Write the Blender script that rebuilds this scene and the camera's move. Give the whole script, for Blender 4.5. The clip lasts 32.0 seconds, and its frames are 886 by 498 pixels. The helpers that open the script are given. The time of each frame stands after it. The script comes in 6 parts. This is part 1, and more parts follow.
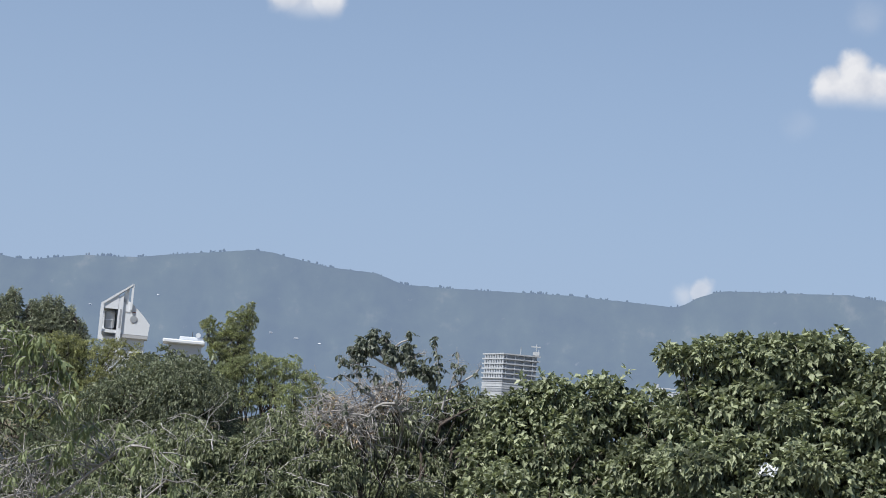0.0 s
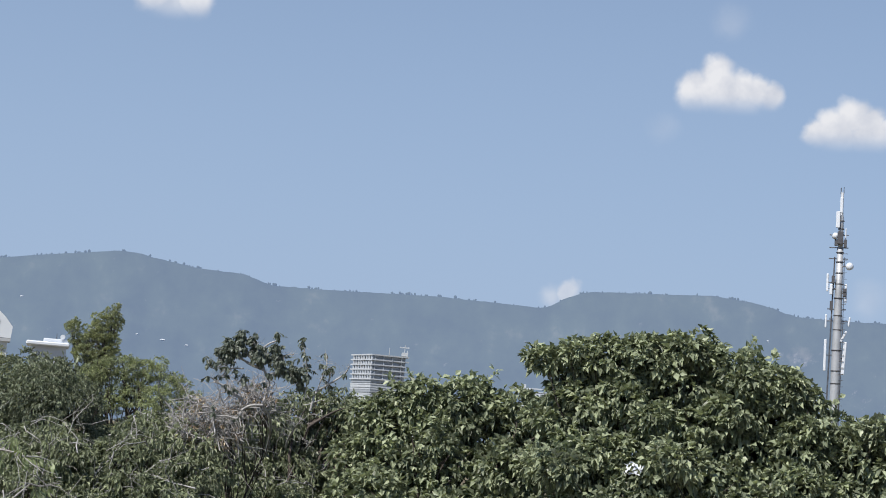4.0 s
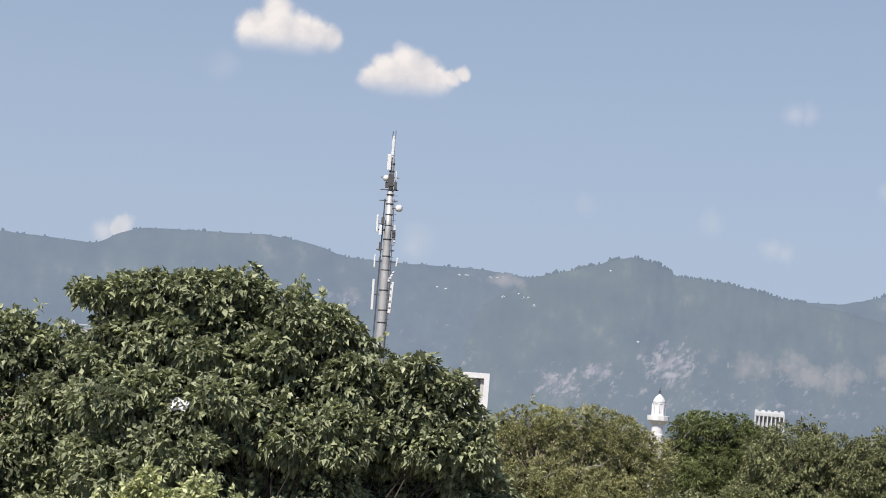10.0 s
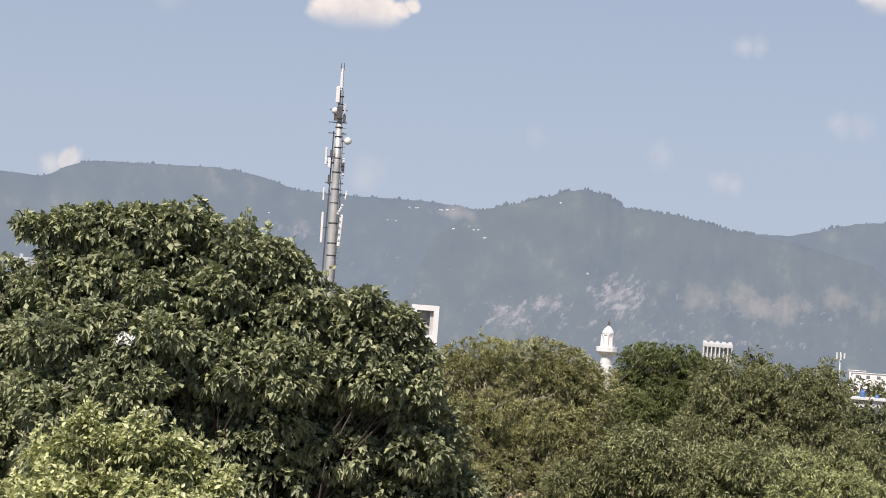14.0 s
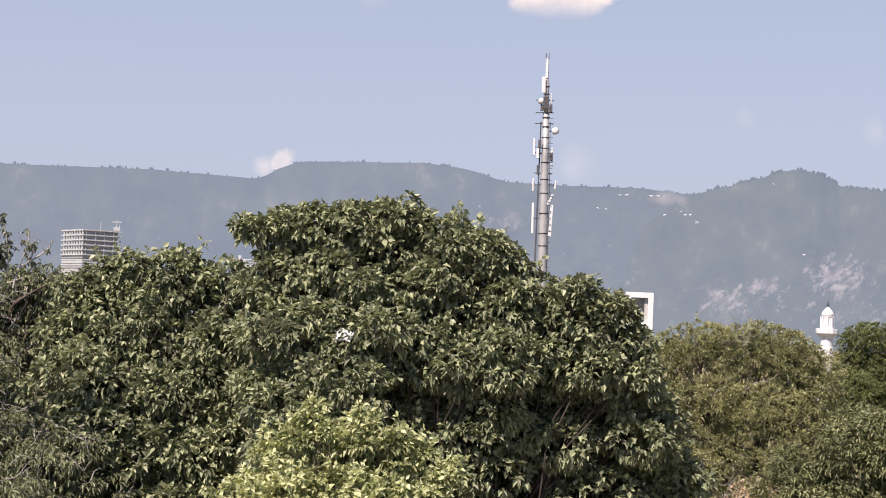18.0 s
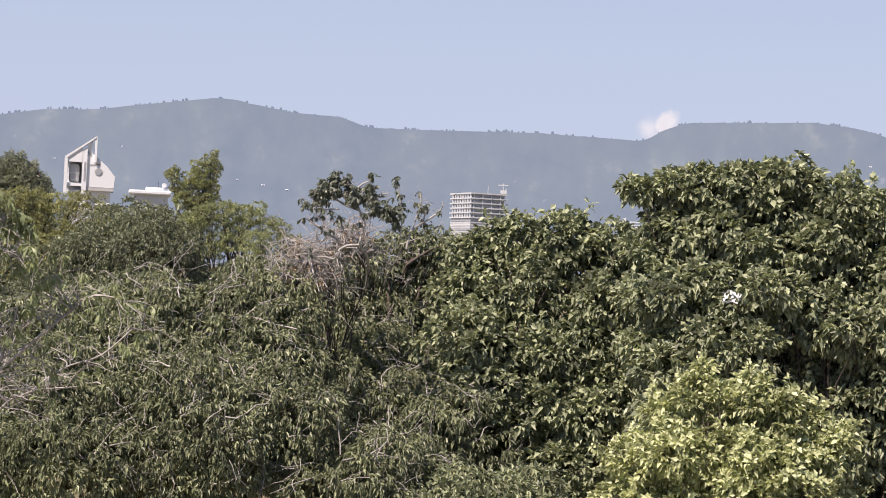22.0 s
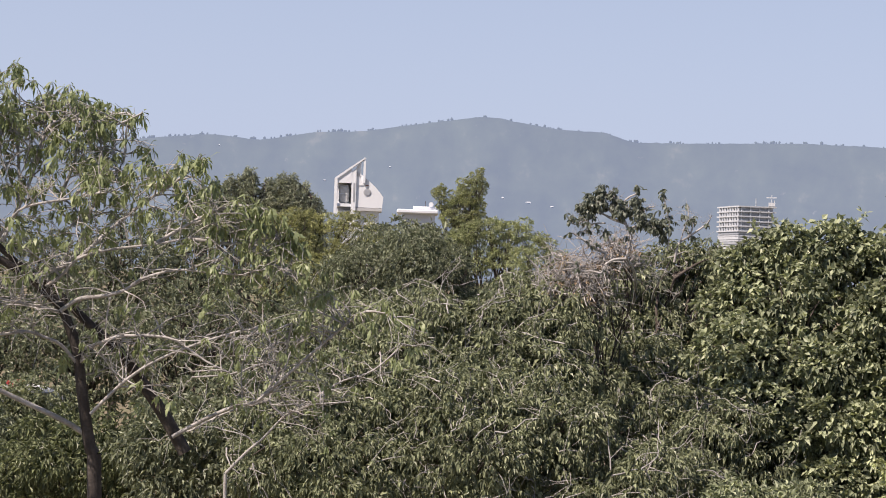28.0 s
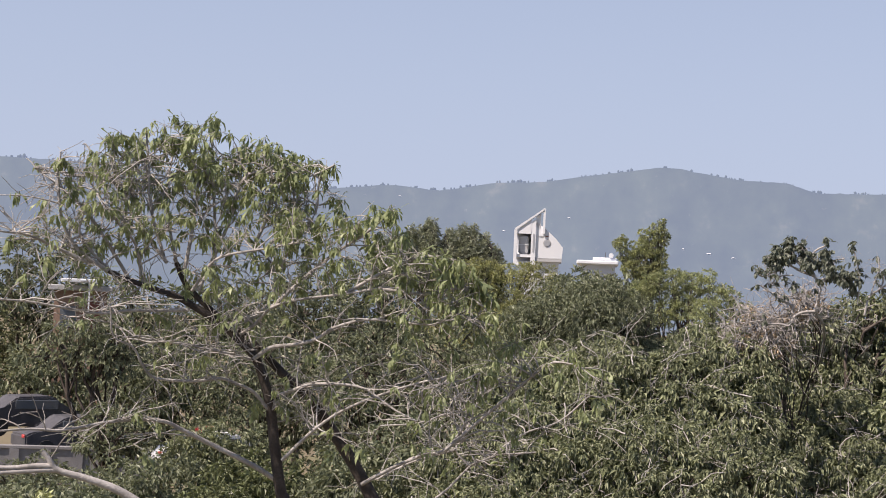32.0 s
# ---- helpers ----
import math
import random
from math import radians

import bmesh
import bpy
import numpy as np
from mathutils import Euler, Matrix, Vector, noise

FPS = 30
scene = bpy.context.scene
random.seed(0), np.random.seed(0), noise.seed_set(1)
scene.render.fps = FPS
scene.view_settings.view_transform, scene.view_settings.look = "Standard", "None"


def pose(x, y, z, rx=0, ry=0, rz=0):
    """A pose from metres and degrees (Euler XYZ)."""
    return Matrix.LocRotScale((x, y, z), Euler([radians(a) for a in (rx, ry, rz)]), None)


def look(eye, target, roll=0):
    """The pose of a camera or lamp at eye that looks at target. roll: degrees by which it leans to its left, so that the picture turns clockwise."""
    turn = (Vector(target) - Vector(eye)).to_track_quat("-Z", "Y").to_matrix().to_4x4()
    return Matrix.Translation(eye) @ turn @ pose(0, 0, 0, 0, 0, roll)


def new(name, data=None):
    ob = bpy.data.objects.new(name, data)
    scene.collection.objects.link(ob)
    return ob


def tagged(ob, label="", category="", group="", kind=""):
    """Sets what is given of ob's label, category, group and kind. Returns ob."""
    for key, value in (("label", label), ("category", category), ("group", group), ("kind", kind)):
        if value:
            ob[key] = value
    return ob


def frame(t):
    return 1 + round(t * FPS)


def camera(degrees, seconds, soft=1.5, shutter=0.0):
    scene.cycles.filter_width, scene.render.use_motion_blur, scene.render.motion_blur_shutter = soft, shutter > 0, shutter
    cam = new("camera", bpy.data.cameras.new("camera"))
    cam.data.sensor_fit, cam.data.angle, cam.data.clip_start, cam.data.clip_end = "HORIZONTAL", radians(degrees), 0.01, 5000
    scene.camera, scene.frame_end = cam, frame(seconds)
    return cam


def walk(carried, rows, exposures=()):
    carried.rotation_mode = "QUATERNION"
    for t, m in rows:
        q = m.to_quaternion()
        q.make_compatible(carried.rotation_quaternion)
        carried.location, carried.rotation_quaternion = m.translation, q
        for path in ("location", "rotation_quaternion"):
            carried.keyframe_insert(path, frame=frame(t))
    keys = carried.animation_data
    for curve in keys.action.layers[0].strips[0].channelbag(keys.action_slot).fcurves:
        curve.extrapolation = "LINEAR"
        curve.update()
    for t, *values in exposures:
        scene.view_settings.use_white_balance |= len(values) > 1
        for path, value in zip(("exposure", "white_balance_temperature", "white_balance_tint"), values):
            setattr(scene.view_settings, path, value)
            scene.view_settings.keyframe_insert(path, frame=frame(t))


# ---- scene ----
EYE = Vector((0.0, 0.0, 10.5))
cam = camera(28.18, 32.0, soft=1.0)

# seconds, bearing, pitch, roll in degrees, drift of the hand in metres
PATH = (
    (0, -5.17, 5.63, 4.88, -0.092, -0.093, 0.021),
    (0.5, -5.14, 5.51, 4.78, -0.092, -0.093, 0.021),
    (1, -4.67, 5.17, 4.68, -0.092, -0.093, 0.021),
    (1.5, -3.83, 5.19, 4.61, -0.092, -0.093, 0.021),
    (2, -2.98, 5.32, 4.54, -0.092, -0.093, 0.021),
    (2.5, -1.86, 5.64, 4.3, -0.092, -0.093, 0.021),
    (4.5, 0.04, 6.05, 4.84, -0.092, -0.093, 0.021),
    (5, 2.04, 5.88, 4.88, -0.1, -0.099, 0.015),
    (5.5, 3.49, 6.08, 4.76, -0.079, -0.099, 0.014),
    (6, 5.36, 6.02, 4.72, -0.068, -0.07, 0.02),
    (6.5, 6.46, 5.42, 5.01, -0.034, -0.033, 0.026),
    (7, 6.91, 5.05, 5.03, -0.013, -0.001, 0.029),
    (7.5, 8.52, 4.61, 4.79, -0.008, 0.028, 0.026),
    (8, 9.92, 4.8, 4.64, 0.005, 0.037, 0.04),
    (8.5, 10.61, 4.57, 4.92, 0.008, 0.04, 0.035),
    (9, 11.37, 4.73, 5.31, 0.016, 0.042, 0.03),
    (9.5, 13.2, 4.9, 5.23, -0.012, 0.046, 0.022),
    (10, 13.67, 5.13, 4.6, -0.009, 0.038, 0.006),
    (10.5, 13.83, 4.98, 4.05, -0.025, 0.036, 0.007),
    (11, 14.99, 3.98, 4.3, -0.015, 0.031, 0.008),
    (11.5, 15.78, 3.98, 4.26, -0.01, 0.035, 0.021),
    (12, 16.47, 4.25, 4.48, 0.029, 0.03, 0.03),
    (12.5, 16.02, 4.07, 4.3, 0.052, 0.028, 0.025),
    (13, 16.31, 3.31, 4.63, 0.076, 0.027, 0.027),
    (13.5, 16.28, 3.52, 4.44, 0.082, 0.024, 0.028),
    (14, 15.45, 3.07, 4.34, 0.071, 0.018, 0.03),
    (14.5, 13.59, 3.32, 4.42, 0.056, 0.012, 0.037),
    (15, 11.64, 3.46, 3.95, 0.056, 0.006, 0.037),
    (15.5, 9.73, 3.1, 3.57, 0.044, 0.009, 0.027),
    (17.5, 8.88, 2.8, 2.27, 0.04, 0.01, 0.011),
    (18, 8.62, 2.35, 2.51, 0.047, 0.013, 0.015),
    (18.5, 8.52, 1.63, 2.56, 0.051, 0.015, 0.007),
    (19, 7.06, 1.72, 3.2, 0.089, 0.002, 0.016),
    (19.5, 7.89, 1.17, 2.21, 0.12, 0.009, 0.04),
    (20, 6.34, 1.42, 2.48, 0.011, 0.051, 0.022),
    (20.5, 4.6, 1.66, 1.94, -0.016, 0.049, 0.016),
    (21, 2.34, 1.21, 1.95, 0.026, 0.023, 0.014),
    (21.5, -1.25, 1.68, 2.58, 0.03, -0.021, -0.013),
    (22, -3.75, 0.56, 2.77, 0.01, -0.016, -0.01),
    (22.5, -6.26, 0.95, 2.62, 0.006, -0.005, -0.019),
    (23, -6.49, 1.19, 3.02, -0.016, 0.047, -0.006),
    (23.5, -6.34, 1.1, 2.91, -0.001, 0.101, -0.01),
    (24, -6.75, 1.51, 2.25, 0.012, 0.129, -0.012),
    (24.5, -6.79, 1.29, 1.97, 0.029, 0.129, -0.03),
    (26.5, -9.33, 1.43, 1.6, 0.04, 0.114, -0.042),
    (27, -11.05, 1.35, 1.88, 0.016, 0.094, -0.042),
    (27.5, -12.71, 1.23, 1.91, -0.009, 0.048, -0.047),
    (28, -12.38, 0.73, 2, -0.011, 0.022, -0.048),
    (28.5, -12.17, 1.08, 1.89, -0.009, 0.005, -0.047),
    (29, -12.39, 1.09, 1.4, -0.011, -0.017, -0.05),
    (29.5, -13.34, 1.68, 1.45, -0.042, -0.067, -0.046),
    (30, -14.87, 1.99, 1.07, -0.056, -0.111, -0.061),
    (30.5, -15.84, 2.45, 1.21, -0.058, -0.148, -0.053),
    (31, -16.02, 2.33, 1.58, -0.093, -0.186, -0.051),
    (31.5, -17.35, 2.43, 2.28, -0.092, -0.156, -0.047),
    (32, -18.24, 2.15, 2.43, -0.104, -0.135, -0.051),
)


def aim(az, el, roll, dx, dy, dz):
    eye = EYE + Vector((dx, dy, dz))
    a, e = radians(az), radians(el)
    way = Vector((math.sin(a) * math.cos(e), math.cos(a) * math.cos(e), math.sin(e)))
    return look(eye, eye + 10 * way, roll)


EXPOSURES = ((0.0, 0.25, 6500, 10), (6.0, 0.25, 6550, 11), (9.0, 0.31, 7000, 13), (13.0, 0.37, 7600, 15), (19.0, 0.57, 7750, 23), (23.0, 0.64, 7550, 22), (32.0, 0.55, 7500, 21))
walk(cam, [(r[0], aim(*r[1:])) for r in PATH], EXPOSURES)

# ---------------------------------------------------------------- light
SUN_AZ, SUN_EL = -138.0, 52.0
world = bpy.data.worlds.new("sky")
scene.world = world
world.use_nodes = True


def way_of(az, el):
    a, e = radians(az), radians(el)
    return Vector((math.sin(a) * math.cos(e), math.cos(a) * math.cos(e), math.sin(e)))


def at(az, el, d):
    """The place at bearing az, elevation el as seen from the balcony, d metres away over the ground."""
    a = radians(az)
    return Vector((d * math.sin(a), d * math.cos(a), EYE.z + d * math.tan(radians(el))))


def build_world():
    nt = world.node_tree
    nt.nodes.clear()
    N, L = nt.nodes.new, nt.links.new
    out, bg = N("ShaderNodeOutputWorld"), N("ShaderNodeBackground")
    sky = N("ShaderNodeTexSky")
    sky.sky_type, sky.sun_disc = "NISHITA", False
    sky.sun_elevation, sky.sun_rotation = radians(SUN_EL), radians(SUN_AZ)
    sky.altitude, sky.air_density, sky.dust_density, sky.ozone_density = 500, 1.0, 0.3, 2.5
    gain = N("ShaderNodeVectorMath")
    gain.operation = "SCALE"
    gain.inputs["Scale"].default_value = SKY
    L(sky.outputs[0], gain.inputs[0])
    # bright hazy air evens the blue out low in the sky and thins overhead
    haze = N("ShaderNodeMix")
    haze.data_type = "RGBA"
    haze.inputs["B"].default_value = (0.290, 0.386, 0.556, 1)
    L(gain.outputs[0], haze.inputs["A"])
    tex = N("ShaderNodeTexCoord")
    # billows: two scales of noise push the outline of every cloud
    wob = None
    for scale, amp in ((42.0, 0.010), (120.0, 0.006)):
        nz = N("ShaderNodeTexNoise")
        nz.inputs["Scale"].default_value, nz.inputs["Detail"].default_value = scale, 4.0
        L(tex.outputs["Generated"], nz.inputs["Vector"])
        sub = N("ShaderNodeVectorMath")
        sub.operation = "SUBTRACT"
        sub.inputs[1].default_value = (0.5, 0.5, 0.5)
        L(nz.outputs["Color"], sub.inputs[0])
        sc = N("ShaderNodeVectorMath")
        sc.operation = "SCALE"
        sc.inputs["Scale"].default_value = amp
        L(sub.outputs[0], sc.inputs[0])
        add = N("ShaderNodeVectorMath")
        L(wob.outputs[0] if wob else tex.outputs["Generated"], add.inputs[0])
        L(sc.outputs[0], add.inputs[1])
        wob = add
    # groups of billows over a level base: bearing, elevation, radius in degrees, density
    height = N("ShaderNodeSeparateXYZ")
    L(tex.outputs["Generated"], height.inputs[0])
    thin = N("ShaderNodeMapRange")
    thin.inputs["From Min"].default_value, thin.inputs["From Max"].default_value = 0.06, 0.55
    thin.inputs["To Min"].default_value, thin.inputs["To Max"].default_value = 0.9, 0.0
    L(height.outputs["Z"], thin.inputs["Value"])
    L(thin.outputs[0], haze.inputs["Factor"])
    groups = (
        (11.05, ((6.95, 11.75, 0.62, 1.0), (7.65, 12.2, 0.62, 1.0), (7.7, 11.7, 0.9, 1.0), (8.35, 11.78, 0.62, 1.0), (8.9, 11.68, 0.58, 1.0), (9.4, 11.58, 0.5, 1.0), (6.9, 11.4, 0.6, 0.9), (8.3, 11.3, 0.9, 0.9), (8.3, 11.1, 1.4, 0.3))),
        (10.02, ((10.95, 10.5, 0.52, 1.0), (11.4, 10.8, 0.6, 1.0), (11.95, 10.98, 0.66, 1.0), (12.55, 10.8, 0.6, 1.0), (13.05, 10.5, 0.55, 1.0), (13.5, 10.65, 0.36, 1.0), (13.85, 10.85, 0.28, 0.95), (11.6, 10.35, 0.75, 1.0), (12.5, 10.3, 0.75, 1.0), (12.2, 10.0, 1.4, 0.3))),
        (12.65, ((-11.0, 13.3, 0.7, 0.9), (-9.7, 13.25, 0.7, 0.9), (-10.4, 13.0, 0.8, 0.7))),
        (11.35, ((28.6, 12.2, 0.7, 0.9), (29.8, 12.5, 0.9, 0.9), (29.2, 11.9, 0.9, 0.7))),
        (None, ((2.75, 4.75, 0.5, 0.45), (3.25, 4.95, 0.42, 0.6), (8.0, 13.9, 0.7, 0.16), (6.0, 10.4, 0.6, 0.12), (24.7, 10.3, 0.42, 0.26), (25.2, 10.35, 0.4, 0.2), (22.3, 6.55, 0.5, 0.2), (24.2, 5.8, 0.45, 0.26), (24.7, 5.75, 0.4, 0.26),
                (27.9, 7.9, 0.5, 0.2), (28.5, 7.85, 0.5, 0.16), (12.8, 5.3, 0.7, 0.2), (18.3, 6.9, 0.42, 0.16))))

    def larger(a, b):
        mx = N("ShaderNodeMath")
        mx.operation = "MAXIMUM"
        L(a.outputs[0], mx.inputs[0])
        L(b.outputs[0], mx.inputs[1])
        return mx

    total = None
    for base, puffs in groups:
        group = None
        for az, el, r, dens in puffs:
            dist = N("ShaderNodeVectorMath")
            dist.operation = "DISTANCE"
            L(wob.outputs[0], dist.inputs[0])
            dist.inputs[1].default_value = way_of(az, el)
            ramp = N("ShaderNodeMapRange")
            ramp.interpolation_type = "SMOOTHSTEP"
            ramp.inputs["From Min"].default_value = radians(r) * 1.15
            ramp.inputs["From Max"].default_value = radians(r) * (0.50 if dens > 0.5 else 0.0)
            ramp.inputs["To Max"].default_value = dens
            L(dist.outputs["Value"], ramp.inputs["Value"])
            group = larger(group, ramp) if group else ramp
        if base:
            fade, mul = N("ShaderNodeMapRange"), N("ShaderNodeMath")
            fade.interpolation_type = "SMOOTHSTEP"
            fade.inputs["From Min"].default_value, fade.inputs["From Max"].default_value = math.sin(radians(base - 0.2)), math.sin(radians(base + 0.62))
            L(height.outputs["Z"], fade.inputs["Value"])
            mul.operation = "MULTIPLY"
            L(group.outputs[0], mul.inputs[0])
            L(fade.outputs[0], mul.inputs[1])
            group = mul
        total = larger(total, group) if total else group
    tone = N("ShaderNodeTexNoise")
    tone.inputs["Scale"].default_value, tone.inputs["Detail"].default_value = 60.0, 5.0
    L(tex.outputs["Generated"], tone.inputs["Vector"])
    white = N("ShaderNodeValToRGB")
    white.color_ramp.elements[0].color, white.color_ramp.elements[1].color = (0.50, 0.53, 0.60, 1), (0.68, 0.69, 0.72, 1)
    white.color_ramp.elements[0].position, white.color_ramp.elements[1].position = 0.3, 0.62
    L(tone.outputs["Fac"], white.inputs["Fac"])
    mix = N("ShaderNodeMix")
    mix.data_type = "RGBA"
    L(total.outputs[0], mix.inputs["Factor"])
    L(haze.outputs["Result"], mix.inputs["A"])
    L(white.outputs[0], mix.inputs["B"])
    L(mix.outputs["Result"], bg.inputs["Color"])
    L(bg.outputs[0], out.inputs["Surface"])


SKY = 0.085
build_world()
sun = new("sun", bpy.data.lights.new("sun", "SUN"))
sun.data.energy, sun.data.angle, sun.data.color = 5.0, radians(0.53), (1.0, 0.965, 0.90)
sun.matrix_world = look(200 * way_of(SUN_AZ, SUN_EL), (0, 0, 0))


# ---------------------------------------------------------------- materials
def nodes(name):
    m = bpy.data.materials.new(name)
    m.use_nodes = True
    nt = m.node_tree
    return m, nt, nt.nodes.new, nt.links.new, nt.nodes["Principled BSDF"]


def ramp_of(N, stops):
    r = N("ShaderNodeValToRGB")
    while len(r.color_ramp.elements) < len(stops):
        r.color_ramp.elements.new(0.5)
    for e, (p, c) in zip(r.color_ramp.elements, stops):
        e.position, e.color = p, (*c, 1)
    return r


def surface(name, stops, scale=2.0, rough=0.8, metal=0.0, bump=0.2, fine=40.0, depth=0.02):
    """A plain surface with stains at one scale and grain at another."""
    m, nt, N, L, b = nodes(name)
    tex = N("ShaderNodeTexCoord")
    big, small, mixn = N("ShaderNodeTexNoise"), N("ShaderNodeTexNoise"), N("ShaderNodeMix")
    big.inputs["Scale"].default_value, big.inputs["Detail"].default_value = scale, 6
    small.inputs["Scale"].default_value, small.inputs["Detail"].default_value = fine, 4
    for n in (big, small):
        L(tex.outputs["Object"], n.inputs["Vector"])
    mixn.inputs["Factor"].default_value = 0.35
    L(big.outputs["Fac"], mixn.inputs["A"])
    L(small.outputs["Fac"], mixn.inputs["B"])
    r = ramp_of(N, stops)
    L(mixn.outputs["Result"], r.inputs["Fac"])
    L(r.outputs[0], b.inputs["Base Color"])
    b.inputs["Roughness"].default_value, b.inputs["Metallic"].default_value = rough, metal
    if bump:
        bp = N("ShaderNodeBump")
        bp.inputs["Strength"].default_value, bp.inputs["Distance"].default_value = bump, depth
        L(small.outputs["Fac"], bp.inputs["Height"])
        L(bp.outputs[0], b.inputs["Normal"])
    return m


def foliage(name, dark, mid, light, rare=None, rough=0.42, through_light=0.24, gloss=0.34, fresh=2.0):
    """Leaves: each leaf has its own tone; light shines through it."""
    m, nt, N, L, b = nodes(name)
    geo, tex, nz = N("ShaderNodeNewGeometry"), N("ShaderNodeTexCoord"), N("ShaderNodeTexNoise")
    nz.inputs["Scale"].default_value, nz.inputs["Detail"].default_value = 0.7, 3
    L(tex.outputs["Object"], nz.inputs["Vector"])
    mixn = N("ShaderNodeMix")
    mixn.inputs["Factor"].default_value = 0.35
    spot, own = N("ShaderNodeTexNoise"), N("ShaderNodeMix")
    spot.inputs["Scale"].default_value, spot.inputs["Detail"].default_value = 9.0, 2
    L(tex.outputs["Object"], spot.inputs["Vector"])
    own.inputs["Factor"].default_value = 0.45
    L(geo.outputs["Random Per Island"], own.inputs["A"])
    L(spot.outputs["Fac"], own.inputs["B"])
    L(own.outputs["Result"], mixn.inputs["A"])
    L(nz.outputs["Fac"], mixn.inputs["B"])
    stops = [(0.25, dark), (0.5, mid), (0.7, light)]
    if rare:
        stops.append((0.82, rare))
    stops = [(p, [min(0.8, fresh * k * v * hue) for v, hue in zip(c, (0.985, 1.01, 0.95))]) for (p, c), k in zip(stops, (0.52, 0.98, 1.2, 1.15))]
    r = ramp_of(N, stops)
    L(mixn.outputs["Result"], r.inputs["Fac"])
    L(r.outputs[0], b.inputs["Base Color"])
    b.inputs["Roughness"].default_value = rough
    b.inputs["Specular IOR Level"].default_value = gloss
    tl, mixs = N("ShaderNodeBsdfTranslucent"), N("ShaderNodeMixShader")
    warm = N("ShaderNodeMix")
    warm.data_type, warm.blend_type = "RGBA", "MULTIPLY"
    warm.inputs["Factor"].default_value = 1.0
    warm.inputs["B"].default_value = (1.0, 1.0, 0.70, 1)
    L(r.outputs[0], warm.inputs["A"])
    L(warm.outputs["Result"], tl.inputs["Color"])
    mixs.inputs[0].default_value = through_light
    L(b.outputs[0], mixs.inputs[1])
    L(tl.outputs[0], mixs.inputs[2])
    L(mixs.outputs[0], nt.nodes["Material Output"].inputs["Surface"])
    return m


def hill_material(name, haze_glow):
    """Wooded hillside far off; an even blue emission stands for kilometres of bright haze."""
    m, nt, N, L, b = nodes(name)
    tex = N("ShaderNodeTexCoord")
    woods, rock, strata = N("ShaderNodeTexNoise"), N("ShaderNodeTexNoise"), N("ShaderNodeTexNoise")
    woods.inputs["Scale"].default_value, woods.inputs["Detail"].default_value = 0.018, 10
    woods.inputs["Roughness"].default_value = 0.65
    rock.inputs["Scale"].default_value, rock.inputs["Detail"].default_value = 0.085, 12
    rock.inputs["Roughness"].default_value = 0.76
    strata.inputs["Scale"].default_value, strata.inputs["Detail"].default_value = 0.09, 6
    # slopes laid out by bearing and steepness, so that outcrops keep their shape up the hill
    sep, du, dv, comb, flat = N("ShaderNodeSeparateXYZ"), N("ShaderNodeMath"), N("ShaderNodeMath"), N("ShaderNodeCombineXYZ"), N("ShaderNodeVectorMath")
    du.operation, dv.operation, flat.operation = "DIVIDE", "DIVIDE", "SCALE"
    L(tex.outputs["Object"], sep.inputs[0])
    for q, k in ((du, "X"), (dv, "Z")):
        L(sep.outputs[k], q.inputs[0])
        L(sep.outputs["Y"], q.inputs[1])
    L(du.outputs[0], comb.inputs["X"])
    L(dv.outputs[0], comb.inputs["Z"])
    L(comb.outputs[0], flat.inputs[0])
    flat.inputs["Scale"].default_value = 2300.0
    slant = N("ShaderNodeMapping")
    slant.vector_type = "TEXTURE"
    slant.inputs["Rotation"].default_value = (0, radians(-38), 0)
    slant.inputs["Scale"].default_value = (1.5, 1.0, 0.9)
    rock.inputs["Distortion"].default_value = 0.15
    L(flat.outputs[0], slant.inputs["Vector"])
    L(flat.outputs[0], woods.inputs["Vector"])
    for n in (rock, strata):
        L(slant.outputs[0], n.inputs["Vector"])
    green = ramp_of(N, ((0.3, (0.022, 0.028, 0.018)), (0.55, (0.036, 0.045, 0.028)), (0.75, (0.056, 0.066, 0.042))))
    L(woods.outputs["Fac"], green.inputs["Fac"])
    stone = ramp_of(N, ((0.35, (0.075, 0.068, 0.060)), (0.62, (0.166, 0.160, 0.150))))
    L(strata.outputs["Fac"], stone.inputs["Fac"])
    # outcrops and quarried faces low on the eastern slopes: centre x, z and half widths
    zone = None
    for x, z, rx, rz, amount in ((740, 58, 60, 30, 0.165), (790, 78, 40, 22, 0.17), (897, 95, 58, 36, 0.20), (1110, 92, 160, 24, 0.10), (430, 142, 40, 22, 0.10), (1000, 50, 330, 26, 0.10), (560, 78, 150, 40, 0.06)):
        sub, sc, ln, mr = N("ShaderNodeVectorMath"), N("ShaderNodeVectorMath"), N("ShaderNodeVectorMath"), N("ShaderNodeMapRange")
        sub.operation, sc.operation, ln.operation = "SUBTRACT", "MULTIPLY", "LENGTH"
        sub.inputs[1].default_value = (x, 0, z)
        sc.inputs[1].default_value = (1 / rx, 0, 1 / rz)
        L(flat.outputs[0], sub.inputs[0])
        L(sub.outputs[0], sc.inputs[0])
        L(sc.outputs[0], ln.inputs[0])
        mr.inputs["From Min"].default_value, mr.inputs["From Max"].default_value = 1.3, 0.3
        mr.inputs["To Max"].default_value = amount
        L(ln.outputs["Value"], mr.inputs["Value"])
        if zone:
            mx = N("ShaderNodeMath")
            mx.operation = "MAXIMUM"
            L(zone.outputs[0], mx.inputs[0])
            L(mr.outputs[0], mx.inputs[1])
            zone = mx
        else:
            zone = mr
    add, mask = N("ShaderNodeMath"), N("ShaderNodeMapRange")
    L(rock.outputs["Fac"], add.inputs[0])
    L(zone.outputs[0], add.inputs[1])
